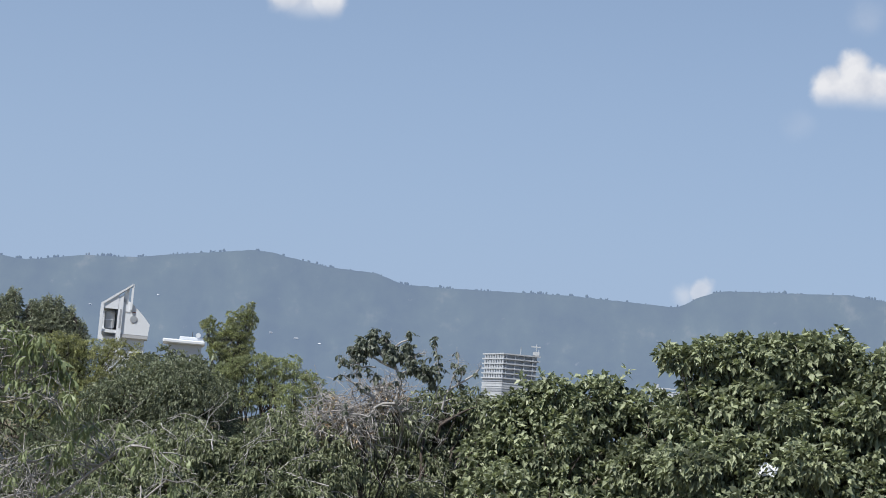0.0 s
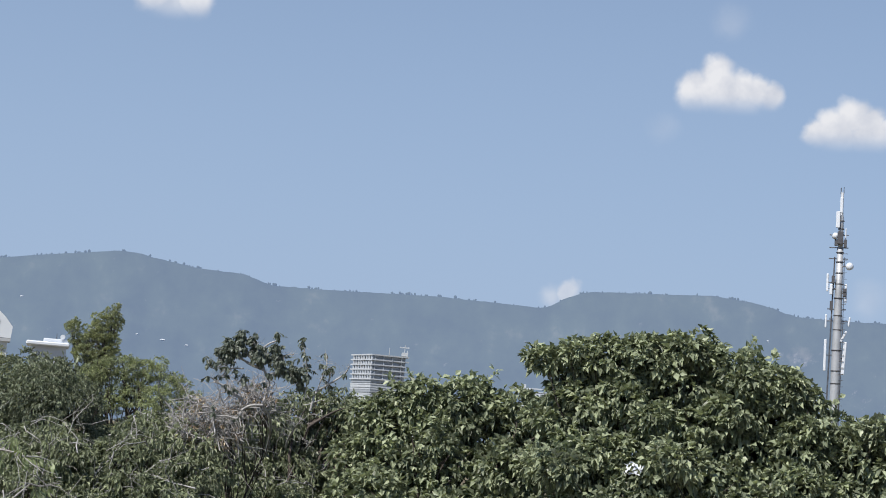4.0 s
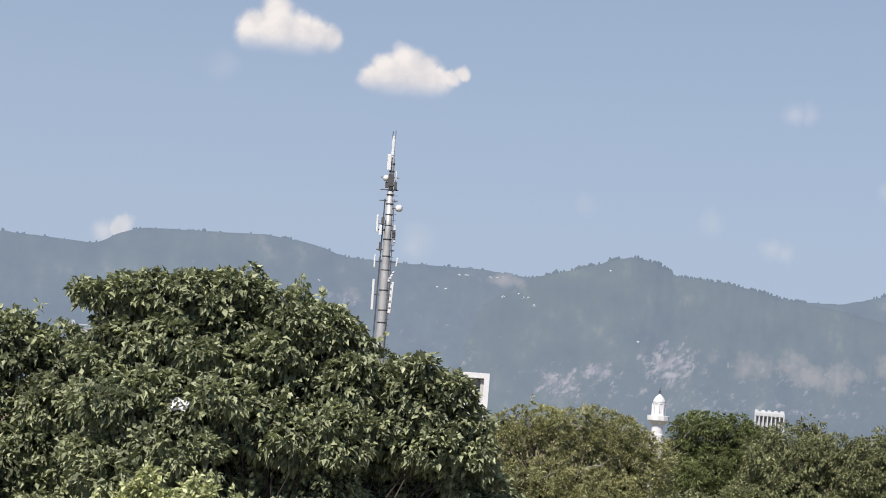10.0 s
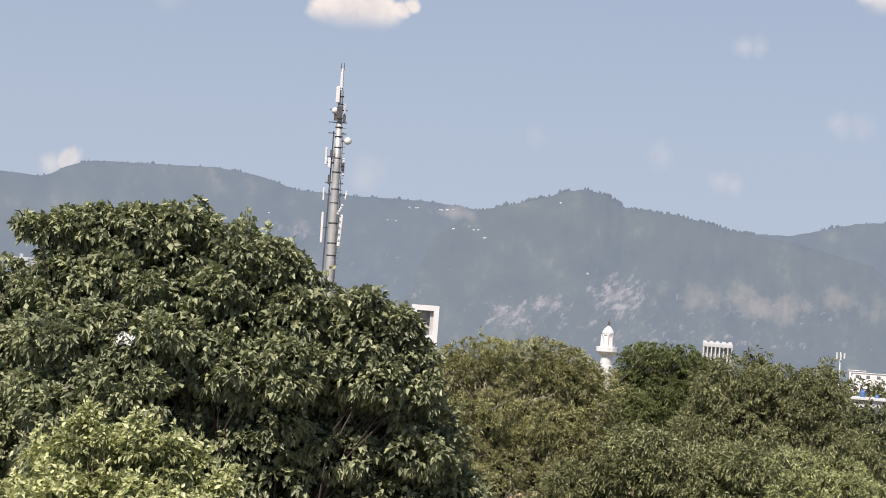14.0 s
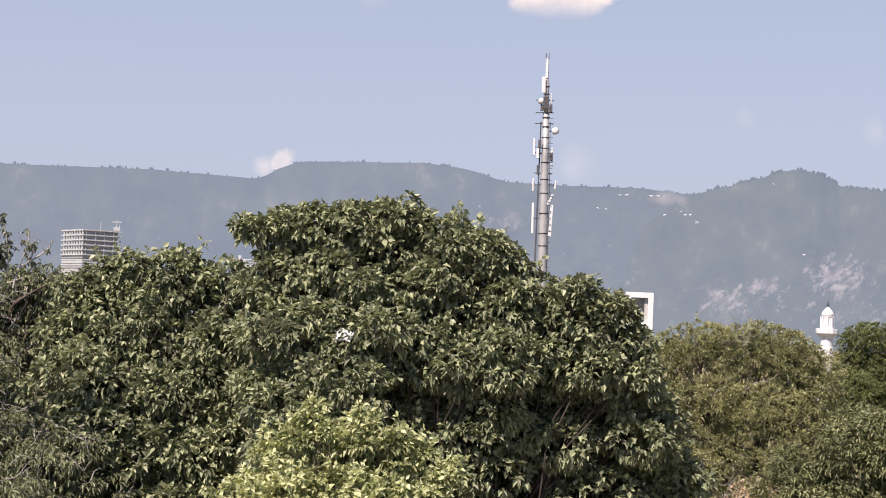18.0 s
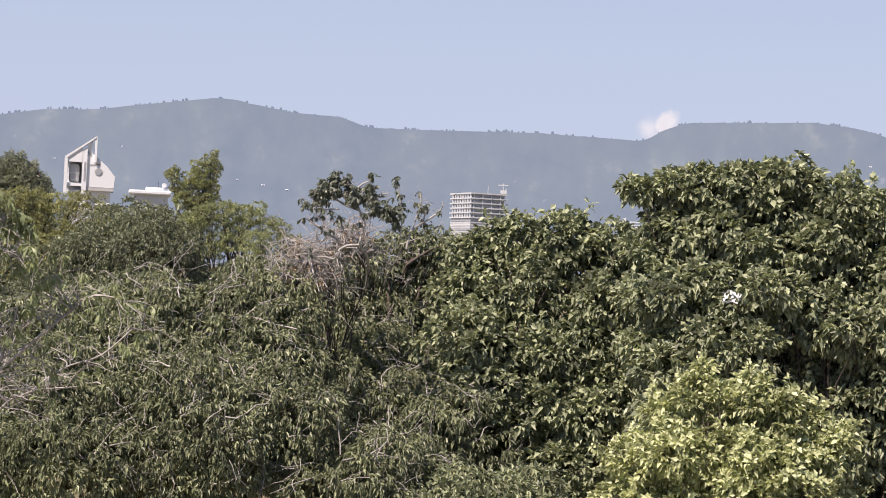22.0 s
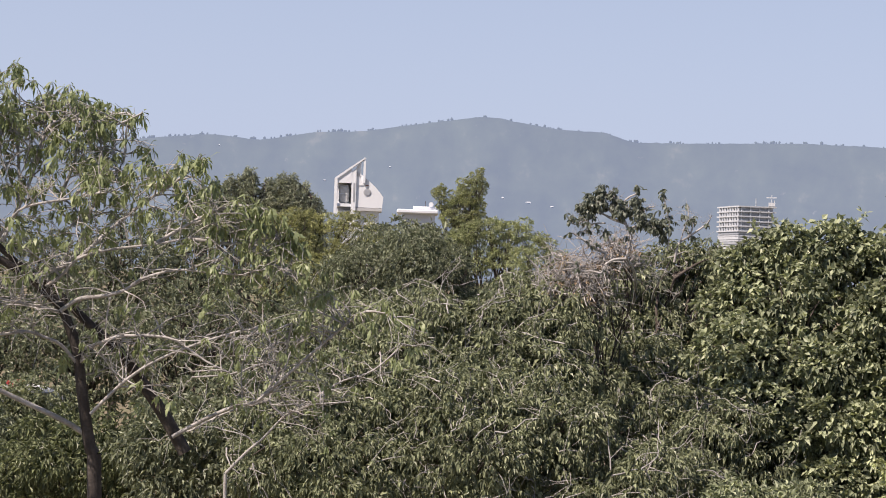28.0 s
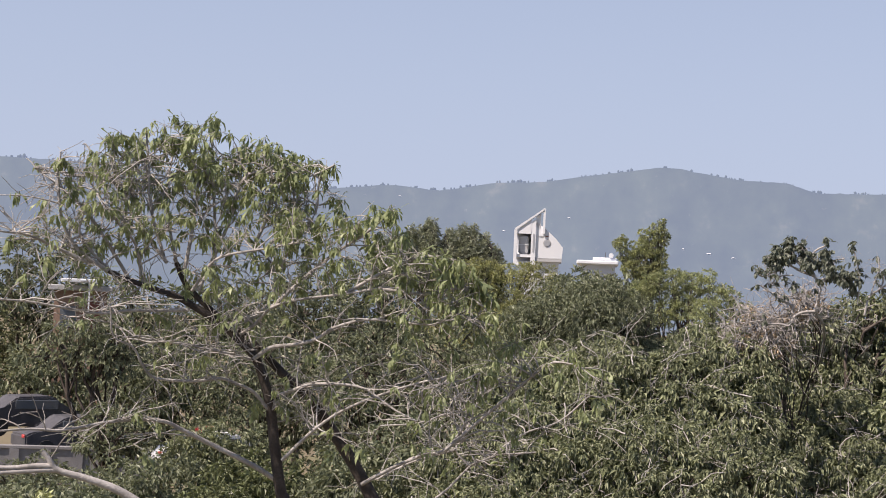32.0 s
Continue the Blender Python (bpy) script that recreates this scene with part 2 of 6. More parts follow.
    mask.inputs["From Min"].default_value, mask.inputs["From Max"].default_value = 0.62, 0.72
    L(add.outputs[0], mask.inputs["Value"])
    mix = N("ShaderNodeMix")
    mix.data_type = "RGBA"
    L(mask.outputs[0], mix.inputs["Factor"])
    L(green.outputs[0], mix.inputs["A"])
    L(stone.outputs[0], mix.inputs["B"])
    # thin grass and bare soil higher on the same slopes
    soil = None
    for x, z, rx, rz in ((1010, 104, 80, 20), (1140, 100, 120, 24), (1240, 110, 55, 26), (640, 184, 46, 10), (440, 144, 26, 16)):
        sub, sc, ln, mr = N("ShaderNodeVectorMath"), N("ShaderNodeVectorMath"), N("ShaderNodeVectorMath"), N("ShaderNodeMapRange")
        sub.operation, sc.operation, ln.operation = "SUBTRACT", "MULTIPLY", "LENGTH"
        sub.inputs[1].default_value = (x, 0, z)
        sc.inputs[1].default_value = (1 / rx, 0, 1 / rz)
        L(flat.outputs[0], sub.inputs[0])
        L(sub.outputs[0], sc.inputs[0])
        L(sc.outputs[0], ln.inputs[0])
        mr.inputs["From Min"].default_value, mr.inputs["From Max"].default_value = 1.35, 0.3
        mr.inputs["To Max"].default_value = 0.21
        L(ln.outputs["Value"], mr.inputs["Value"])
        if soil:
            mx = N("ShaderNodeMath")
            mx.operation = "MAXIMUM"
            L(soil.outputs[0], mx.inputs[0])
            L(mr.outputs[0], mx.inputs[1])
            soil = mx
        else:
            soil = mr
    both, bare = N("ShaderNodeMath"), N("ShaderNodeMapRange")
    L(soil.outputs[0], both.inputs[0])
    L(woods.outputs["Fac"], both.inputs[1])
    bare.inputs["From Min"].default_value, bare.inputs["From Max"].default_value = 0.60, 0.82
    L(both.outputs[0], bare.inputs["Value"])
    last = N("ShaderNodeMix")
    last.data_type = "RGBA"
    last.inputs["B"].default_value = (0.114, 0.104, 0.079, 1)
    L(bare.outputs[0], last.inputs["Factor"])
    L(mix.outputs["Result"], last.inputs["A"])
    L(last.outputs["Result"], b.inputs["Base Color"])
    b.inputs["Roughness"].default_value, b.inputs["Specular IOR Level"].default_value = 1.0, 0.0
    # slopes and crest trees glow an even blue in place of haze
    b.inputs["Emission Color"].default_value = haze_glow
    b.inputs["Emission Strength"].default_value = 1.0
    return m


M = dict(
    far_hill=hill_material("far wooded hillside with haze glow", (0.122, 0.168, 0.272, 1)),
    near_hill=hill_material("near wooded hillside with haze glow", (0.117, 0.160, 0.250, 1)),
    earth=surface("earth", ((0.3, (0.10, 0.085, 0.05)), (0.5, (0.16, 0.13, 0.08)), (0.7, (0.09, 0.11, 0.04))), 0.15, 0.95, fine=3.0, bump=0.4, depth=0.05),
    bark=surface("bark", ((0.3, (0.035, 0.027, 0.023)), (0.5, (0.065, 0.052, 0.044)), (0.7, (0.12, 0.10, 0.085))), 4.0, 0.9, fine=30, bump=0.5),
    dark_bark=surface("dark bark", ((0.3, (0.025, 0.020, 0.018)), (0.5, (0.045, 0.037, 0.033)), (0.7, (0.085, 0.072, 0.064))), 4.0, 0.9, fine=30, bump=0.5),
    pale_bark=surface("pale bark", ((0.3, (0.20, 0.192, 0.186)), (0.5, (0.33, 0.318, 0.31)), (0.7, (0.47, 0.458, 0.45))), 5.0, 0.85, fine=30, bump=0.4),
    grey_bark=surface("grey bark", ((0.3, (0.18, 0.171, 0.164)), (0.5, (0.31, 0.30, 0.29)), (0.7, (0.47, 0.458, 0.447))), 4.0, 0.9, fine=30, bump=0.5),
    leaf=foliage("broad leaf", (0.0515, 0.058, 0.041), (0.093, 0.1045, 0.0735), (0.149, 0.161, 0.110), through_light=0.28, gloss=0.27, fresh=2.5),
    droop=foliage("drooping leaf", (0.05, 0.057, 0.038), (0.092, 0.103, 0.068), (0.148, 0.16, 0.106), (0.2, 0.205, 0.125), fresh=1.98),
    fresh=foliage("yellow-green hanging leaf", (0.052, 0.062, 0.037), (0.100, 0.118, 0.067), (0.160, 0.182, 0.106), (0.235, 0.242, 0.126), through_light=0.32, gloss=0.26, fresh=2.15),
    lime=foliage("lime leaf", (0.190, 0.212, 0.110), (0.380, 0.405, 0.240), (0.590, 0.615, 0.415), (0.700, 0.710, 0.540), through_light=0.35, fresh=1.05),
    olive=foliage("olive leaf", (0.093, 0.096, 0.056), (0.160, 0.162, 0.094), (0.230, 0.231, 0.140), (0.218, 0.193, 0.120)),
    deep=foliage("deep green leaf", (0.037, 0.046, 0.022), (0.070, 0.086, 0.039), (0.116, 0.136, 0.064)),
    grey=foliage("grey green leaf", (0.053, 0.058, 0.034), (0.098, 0.106, 0.060), (0.160, 0.170, 0.108), (0.222, 0.230, 0.166)),
    dusk=foliage("dark fine leaf", (0.034, 0.040, 0.024), (0.062, 0.072, 0.041), (0.100, 0.112, 0.064)),
    feather=foliage("feathery leaf", (0.088, 0.098, 0.060), (0.150, 0.164, 0.095), (0.222, 0.238, 0.140)),
    # needle colour is lifted towards grey to imitate haze on the far stand
    conifer=foliage("needles greyed for haze", (0.092, 0.101, 0.084), (0.152, 0.163, 0.134), (0.220, 0.233, 0.194)),
    yellow=foliage("yellowing leaf", (0.098, 0.101, 0.053), (0.163, 0.167, 0.088), (0.235, 0.236, 0.130)),
    tall=foliage("olive clump leaf", (0.090, 0.099, 0.059), (0.163, 0.174, 0.099), (0.260, 0.270, 0.159)),
    fine=foliage("fine dull leaf", (0.046, 0.053, 0.038), (0.080, 0.090, 0.064), (0.126, 0.137, 0.100), fresh=2.15),
    curl=foliage("curled leaf", (0.044, 0.052, 0.044), (0.077, 0.088, 0.074), (0.123, 0.136, 0.114), fresh=1.6),
    # grey plaster and white render are tinted blue to stand for distant haze
    grey_wall=surface("grey plaster with haze tint", ((0.3, (0.39, 0.42, 0.46)), (0.7, (0.48, 0.51, 0.55))), 0.3, 0.9, 0, 0.1),
    # glass colour lightened as haze would lighten far windows and recesses
    hazy_glass=surface("reflecting glass paled for haze", ((0.3, (0.27, 0.29, 0.32)), (0.7, (0.36, 0.38, 0.41))), 0.3, 0.2, 0, 0),
    bright_wall=surface("clean white render with haze tint", ((0.3, (0.60, 0.63, 0.67)), (0.7, (0.67, 0.70, 0.74))), 0.3, 0.8, 0, 0.1),
    dry=foliage("dry leaf", (0.13, 0.09, 0.065), (0.21, 0.155, 0.115), (0.30, 0.24, 0.18)),
    steel=surface("galvanised steel", ((0.3, (0.34, 0.355, 0.38)), (0.7, (0.48, 0.495, 0.52))), 1.5, 0.5, 0.35, 0.05),
    dark_steel=surface("dark steel", ((0.3, (0.05, 0.05, 0.06)), (0.7, (0.11, 0.11, 0.12))), 3, 0.6, 0.3, 0.05),
    # white, cream and concrete colours hold the same bluish haze tint
    white=surface("white paint with haze tint", ((0.3, (0.56, 0.59, 0.64)), (0.7, (0.68, 0.71, 0.76))), 0.8, 0.5, 0, 0.05),
    cream=surface("weathered white wall with haze tint", ((0.3, (0.43, 0.46, 0.51)), (0.7, (0.53, 0.56, 0.61))), 0.3, 0.85, 0, 0.1),
    concrete=surface("raw concrete with haze tint", ((0.3, (0.33, 0.34, 0.355)), (0.7, (0.46, 0.47, 0.485))), 0.3, 0.9, 0, 0.2),
    glass=surface("dark glass", ((0.3, (0.09, 0.11, 0.13)), (0.7, (0.15, 0.17, 0.20))), 0.3, 0.15, 0, 0),
    blue=surface("blue plastic", ((0.3, (0.05, 0.12, 0.32)), (0.7, (0.08, 0.17, 0.40))), 1, 0.4, 0, 0),
    green_sheet=surface("green sheet", ((0.3, (0.02, 0.12, 0.10)), (0.7, (0.04, 0.17, 0.14))), 1, 0.6, 0, 0),
    brick=surface("brick earth", ((0.3, (0.20, 0.13, 0.10)), (0.7, (0.32, 0.22, 0.17))), 0.6, 0.9, 0, 0.3),
    red=surface("red paint", ((0.3, (0.40, 0.03, 0.03)), (0.7, (0.55, 0.06, 0.06))), 1, 0.4, 0, 0),
    rubber=surface("rubber", ((0.3, (0.02, 0.02, 0.02)), (0.7, (0.04, 0.04, 0.04))), 3, 0.8, 0, 0.1),
    pale_stone=surface("pale coping", ((0.3, (0.46, 0.42, 0.39)), (0.7, (0.62, 0.58, 0.54))), 3.0, 0.9, 0, 0.3),
    red_brown=surface("red brown paint", ((0.3, (0.16, 0.06, 0.05)), (0.7, (0.24, 0.10, 0.08))), 2.0, 0.7, 0, 0.1),
    block_wall=surface("weathered grey blocks", ((0.3, (0.15, 0.15, 0.16)), (0.7, (0.25, 0.25, 0.26))), 1.2, 0.95, 0, 0.3),
)


# ---------------------------------------------------------------- building blocks
rng = np.random.default_rng(7)


def mesh_from(name, verts, faces, material, smooth=False):
    """verts n x 3; faces n x 3 or n x 4."""
    verts, faces = np.asarray(verts, dtype=np.float32), np.asarray(faces, dtype=np.int32)
    me = bpy.data.meshes.new(name)
    k = faces.shape[1]
    me.vertices.add(len(verts))
    me.vertices.foreach_set("co", verts.ravel())
    me.loops.add(faces.size)
    me.loops.foreach_set("vertex_index", faces.ravel())
    me.polygons.add(len(faces))
    me.polygons.foreach_set("loop_start", np.arange(0, faces.size, k, dtype=np.int32))
    me.polygons.foreach_set("use_smooth", np.full(len(faces), smooth))
    me.update(calc_edges=True)
    me.materials.append(material)
    return me


def thing(name, loc, label, category, group="", kind=""):
    ob = new(name)
    ob.location = loc
    ob.empty_display_size = 0.1
    return tagged(ob, label, category, group, kind)


def child(name, me, parent, label=""):
    ob = new(name, me)
    ob.parent = parent
    return tagged(ob, label) if label else ob


def part(name, bm, material, parent, label="", smooth=False):
    me = bpy.data.meshes.new(name)
    if smooth:
        for f in bm.faces:
            f.smooth = True
    bm.to_mesh(me)
    bm.free()
    me.materials.append(material)
    return child(name, me, parent, label)


def box_bm(lo, hi, bevel=0.0, turn=0.0):
    bm = bmesh.new()
    bmesh.ops.create_cube(bm, size=1.0)
    lo, hi = Vector(lo), Vector(hi)
    for v in bm.verts:
        v.co = Vector((lo[i] + (v.co[i] + 0.5) * (hi[i] - lo[i]) for i in range(3)))
    if bevel:
        bmesh.ops.bevel(bm, geom=bm.edges[:], offset=bevel, segments=1, affect="EDGES")
    if turn:
        bm.transform(pose(0, 0, 0, 0, 0, turn))
    return bm


def lathe_bm(profile, sides=16, at_xy=(0, 0)):
    """A turned solid from (radius, height) pairs."""
    bm = bmesh.new()
    rings = []
    for r, z in profile:
        rings.append([bm.verts.new((at_xy[0] + r * math.cos(2 * math.pi * i / sides), at_xy[1] + r * math.sin(2 * math.pi * i / sides), z)) for i in range(sides)])
    for a, b in zip(rings, rings[1:]):
        for i in range(sides):
            j = (i + 1) % sides
            bm.faces.new((a[i], a[j], b[j], b[i]))
    bm.faces.new(list(reversed(rings[0])))
    bm.faces.new(rings[-1])
    return bm


def tube_arrays(points, radii, sides=6):
    """A bent, tapering tube along points."""
    P, R = np.asarray(points, float), np.asarray(radii, float)
    n = len(P)
    tan = np.gradient(P, axis=0)
    tan /= np.linalg.norm(tan, axis=1)[:, None] + 1e-9
    ref = np.where(np.abs(tan[:, 2:3]) > 0.9, np.array([[1.0, 0, 0]]), np.array([[0, 0, 1.0]]))
    u = np.cross(tan, ref)
    u /= np.linalg.norm(u, axis=1)[:, None] + 1e-9
    w = np.cross(tan, u)
    a = np.arange(sides) * 2 * np.pi / sides
    V = P[:, None] + R[:, None, None] * (np.cos(a)[None, :, None] * u[:, None] + np.sin(a)[None, :, None] * w[:, None])
    i = np.arange(n - 1)[:, None] * sides
    j = np.arange(sides)[None]
    k = (j + 1) % sides
    F = np.stack([i + j, i + k, i + sides + k, i + sides + j], -1).reshape(-1, 4)
    return V.reshape(-1, 3), F


def tubes_mesh(name, lines, material, sides=5):
    """Several tubes (points, radii) joined into one mesh."""
    VV, FF, base = [], [], 0
    for p, r in lines:
        v, f = tube_arrays(p, r, sides)
        VV.append(v)
        FF.append(f + base)
        base += len(v)
    return mesh_from(name, np.concatenate(VV), np.concatenate(FF), material, True)


def bent(a, b, sag=0.0, wild=0.08, n=6):
    """A crooked way from a to b."""
    a, b = np.array(a, float), np.array(b, float)
    s = np.linspace(0, 1, n)[:, None]
    length = np.linalg.norm(b - a)
    off = sum(rng.normal(0, wild * length / q, (1, 3)) * np.sin(q * np.pi * s) for q in (1, 2, 3))
    p = a + (b - a) * s + off
    p[:, 2] += sag * length * np.sin(np.pi * s[:, 0])
    return p


def spline(points, per=4):
    """Catmull-Rom through points."""
    P = [np.array(p, float) for p in points]
    P = [2 * P[0] - P[1]] + P + [2 * P[-1] - P[-2]]
    out = []
    for i in range(1, len(P) - 2):
        for t in np.arange(per) / per:
            a, b, c, d = P[i - 1], P[i], P[i + 1], P[i + 2]
            out.append(0.5 * (2 * b + (c - a) * t + (2 * a - 5 * b + 4 * c - d) * t ** 2 + (3 * b - a - 3 * c + d) * t ** 3))
    out.append(P[-2])
    return np.array(out)


# ---------------------------------------------------------------- leaves
def leaves_arrays(pos, out, length, width, droop, spread, per, r, simple=False):
    """Sprays of leaves: at each of pos, per leaves fan about the way out, droop and fold along the midrib."""
    n = len(pos)
    base = np.repeat(pos, per, 0)
    way = np.repeat(out, per, 0) + r.normal(0, spread, (n * per, 3))
    way[:, 2] -= droop * r.uniform(0.5, 1.4, n * per)
    way /= np.linalg.norm(way, axis=1)[:, None] + 1e-9
    side = np.cross(way, np.array([0, 0, 1.0])) + r.normal(0, 0.45, (n * per, 3))
    side -= way * (side * way).sum(1)[:, None]
    side /= np.linalg.norm(side, axis=1)[:, None] + 1e-9
    nor = np.cross(side, way)
    nor *= np.sign(nor[:, 2:3] + 1e-6)
    ln = (length * r.uniform(0.65, 1.25, n * per))[:, None]
    wd = ln * width * r.uniform(0.8, 1.2, n * per)[:, None]
    base = base + way * ln * r.uniform(0.0, 0.5, n * per)[:, None]
    mid = base + way * ln * 0.45 - nor * wd * 0.18
    tip = base + way * ln - nor * ln * 0.16 + np.array([0, 0, -0.12]) * ln
    lf = base + way * ln * 0.42 + side * wd * 0.5
    rt = base + way * ln * 0.42 - side * wd * 0.5
    if simple == "fold":
        lift = nor * wd * 0.16
        V = np.stack([base, lf + lift, tip - nor * ln * 0.06, rt + lift], 1).reshape(-1, 3)
        k = (np.arange(n * per) * 4)[:, None]
        return V, np.concatenate([k + np.array([[0, 2, 1]]), k + np.array([[0, 3, 2]])], 0)
    if simple and width >= 0.33:
        l0, r0 = base + way * ln * 0.2 + side * wd * 0.40, base + way * ln * 0.2 - side * wd * 0.40
        l1, r1 = base + way * ln * 0.6 + side * wd * 0.46, base + way * ln * 0.6 - side * wd * 0.46
        V = np.stack([l0, r0, r1, l1, tip], 1).reshape(-1, 3)
        k = (np.arange(n * per) * 5)[:, None]
        return V, np.concatenate([k + np.array([[0, 1, 2]]), k + np.array([[0, 2, 3]]), k + np.array([[3, 2, 4]])], 0)
    if simple:
        V = np.stack([base, lf, tip, rt], 1).reshape(-1, 3)
        k = (np.arange(n * per) * 4)[:, None]
        return V, np.concatenate([k + np.array([[0, 2, 1]]), k + np.array([[0, 3, 2]])], 0)
    V = np.stack([base, lf, tip, rt, mid], 1).reshape(-1, 3)
    k = (np.arange(n * per) * 5)[:, None]
    F = np.concatenate([k + np.array([[0, 4, 1]]), k + np.array([[1, 4, 2]]), k + np.array([[0, 3, 4]]), k + np.array([[3, 2, 4]])], 0)
    return V, F


def puffs_of(lobes, count, r):
    """Small billows over the surface of larger ellipsoids."""
    out = []
    for c, s in lobes:
        for k in range(count):
            z = 1 - 2 * (k + 0.5) / count
            a = 2.39996 * k + r.uniform(-0.5, 0.5)
            q = math.sqrt(max(0.0, 1 - z * z))
            d = np.array((q * math.cos(a), q * math.sin(a), z)) + r.normal(0, 0.12, 3)
            rad = np.array(s) * 0.42 * r.uniform(0.7, 1.25)
            rad[2] = max(rad[2] * 0.85, 0.55 * rad[0])
            out.append((np.array(c) + d * np.array(s) * 0.70, rad))
    return out


def shell_points(lobes, spacing, r, deep=0.45, clump=5.0):
    """Points spread through the outer part of overlapping ellipsoids (centre, radii), thinned in patches, with the outward way."""
    P, O = [], []
    for c, s in lobes:
        c, s = np.array(c), np.array(s)
        area = 4 * np.pi * ((s[0] * s[1]) ** 1.6 / 3 + (s[0] * s[2]) ** 1.6 / 3 + (s[1] * s[2]) ** 1.6 / 3) ** (1 / 1.6)
        n = max(4, int(area / spacing ** 2))
        d = r.normal(size=(n, 3))
        d /= np.linalg.norm(d, axis=1)[:, None]
        depth = 1.06 - deep * r.random(n) ** 2.0
        P.append(c + d * s * depth[:, None])
        o = d / s
        O.append(o / np.linalg.norm(o, axis=1)[:, None])
    P, O = np.concatenate(P), np.concatenate(O)
    q = P * clump
    gap = np.sin(q[:, 0] + 1.3 * np.sin(q[:, 2])) * np.sin(1.1 * q[:, 1] + 0.7) + np.sin(1.3 * q[:, 2] + 1.7 * np.sin(0.8 * q[:, 0])) * 0.9
    keep = gap + r.normal(0, 0.35, len(P)) > -0.5
    for c, s in lobes:
        keep &= (((P - np.array(c)) / np.array(s)) ** 2).sum(1) > 0.42
    return P[keep], O[keep]


def lobes_of(table, d):
    """Lobes from (bearing, elevation, half width, half height in degrees) at d metres."""
    out = []
    for row in table:
        az, el, ra, re = row[:4]
        dd = d + (row[4] if len(row) > 4 else 0.0)
        k = dd * math.tan(radians(1.0))
        out.append((at(az, el, dd), (ra * k, ra * k * 0.9, re * k)))
    return out


def tree(name, label, table, d, leaf, length, width, spacing, per=5, droop=0.5, spread=0.55, bark="bark", wood=0.16, seed=0, sprays=0, bare=0, category="tree", deep=0.45, billows=13, gaps=True):
    """Trunk, limbs that reach into every lobe, a crown of single leaves, and loose sprays standing out of it."""
    r = np.random.default_rng(seed + 100)
    lobes = lobes_of(table, d)
    cx = sum(c.x for c, s in lobes) / len(lobes)
    cy = sum(c.y for c, s in lobes) / len(lobes)
    org = Vector((cx, cy, 0))
    o = np.array(org)
    lobes = [(np.array(c) - o, np.array(s)) for c, s in lobes]
    t = thing(name, org, label, category)
    low = min(c[2] - s[2] * 0.2 for c, s in lobes)
    fork = np.array((0, 0, max(0.8, low * 0.55)))
    trunk = spline((np.array((0, 0, -0.1)), fork * 0.5 + r.normal(0, 0.06, 3), fork))
    child("trunk", tubes_mesh("trunk", [(trunk, np.linspace(wood * 1.35, wood, len(trunk)))], M[bark], 10), t)
    for c, s in lobes:
        top = c + np.array((0, 0, s[2] * 0.45))
        p = bent(fork, top, 0.06, 0.05, 7)
        lines = [(p, np.linspace(wood * 0.62, wood * 0.10, 7))]
        for _ in range(10):
            k = r.integers(2, 6)
            d3 = r.normal(size=3)
            d3 /= np.linalg.norm(d3)
            d3[2] = abs(d3[2]) * 0.8
            lines.append((bent(p[k], c + d3 * s * 0.92, 0.05, 0.05, 5), np.linspace(wood * 0.26, wood * 0.05, 5)))
        limb = child("limb", tubes_mesh("limb", lines, M[bark], 5), t)
        if d > 100:
            tagged(limb, kind="stuff")
    P, O = shell_points(puffs_of(lobes, billows, r), spacing, r, deep, 0.9 / length if gaps else 0.0)
    # the far side and the foot of a crown carry fewer leaves
    away = P + o - np.array(EYE)
    flat = np.hypot(away[:, 0], away[:, 1])
    hid = ((O[:, :2] * away[:, :2]).sum(1) / flat > 0.35) & (O[:, 2] < 0.6) | (away[:, 2] < -0.155 * flat)
    keep = ~hid | (r.random(len(P)) < 0.4)
    P, O = P[keep], O[keep]
    # the shaded inside of the crown: older, larger leaves
    inner = [(c, s * 0.68) for c, s in lobes]
    IP, IO = shell_points(inner, spacing * 2.0, r, 0.5, 0.0)
    W, G = leaves_arrays(IP, IO, length * 1.5, min(0.5, width * 1.1), droop, 0.9, 4, r, "fold")
    tagged(child("inner_crown", mesh_from("inner_crown", W, G, M[leaf]), t), kind="stuff")
    O = O * 0.8 + np.array((0, 0, 0.35))
    V, F = leaves_arrays(P, O, length, width, droop, spread, per, r, "fold")
    tagged(child("crown", mesh_from("crown", V, F, M[leaf]), t), kind="stuff")
    # sprays that stand out of the outline
    if sprays:
        kinds = [mesh_from("leaf_spray", *spray_arrays(length, width, droop, per, np.random.default_rng(seed + q)), M[leaf]) for q in range(5)]
        up = np.where((P[:, 2] > np.median(P[:, 2])) & (O[:, 2] > 0.2))[0]
        for i in r.choice(up, min(sprays, len(up)), replace=False):
            ob = child("leaf_spray", kinds[int(r.integers(5))], t)
            ob.matrix_basis = Matrix.Translation(P[i] + O[i] * length * 0.6) @ Vector(O[i] + r.normal(0, 0.25, 3)).to_track_quat("Z", "Y").to_matrix().to_4x4() @ pose(0, 0, 0, 0, 0, float(r.uniform(0, 360)))
    if bare:
        lines = []
        for i in r.choice(len(P), min(bare, len(P)), replace=False):
            lie = np.cross(O[i], r.normal(size=3)) + O[i] * r.uniform(0.0, 0.5) + np.array((0, 0, 0.15))
            run = lie / np.linalg.norm(lie) * max(length, 0.15) * r.uniform(3, 9)
            s0 = P[i] - run * 0.5 + O[i] * length * 0.35
            w0 = max(length, 0.15) * r.uniform(0.05, 0.13)
            lines.append((bent(s0, s0 + run, 0.05, 0.07, 7), np.linspace(w0, w0 * 0.3, 7)))
            for _ in range(2):
                k = int(r.integers(1, 6))
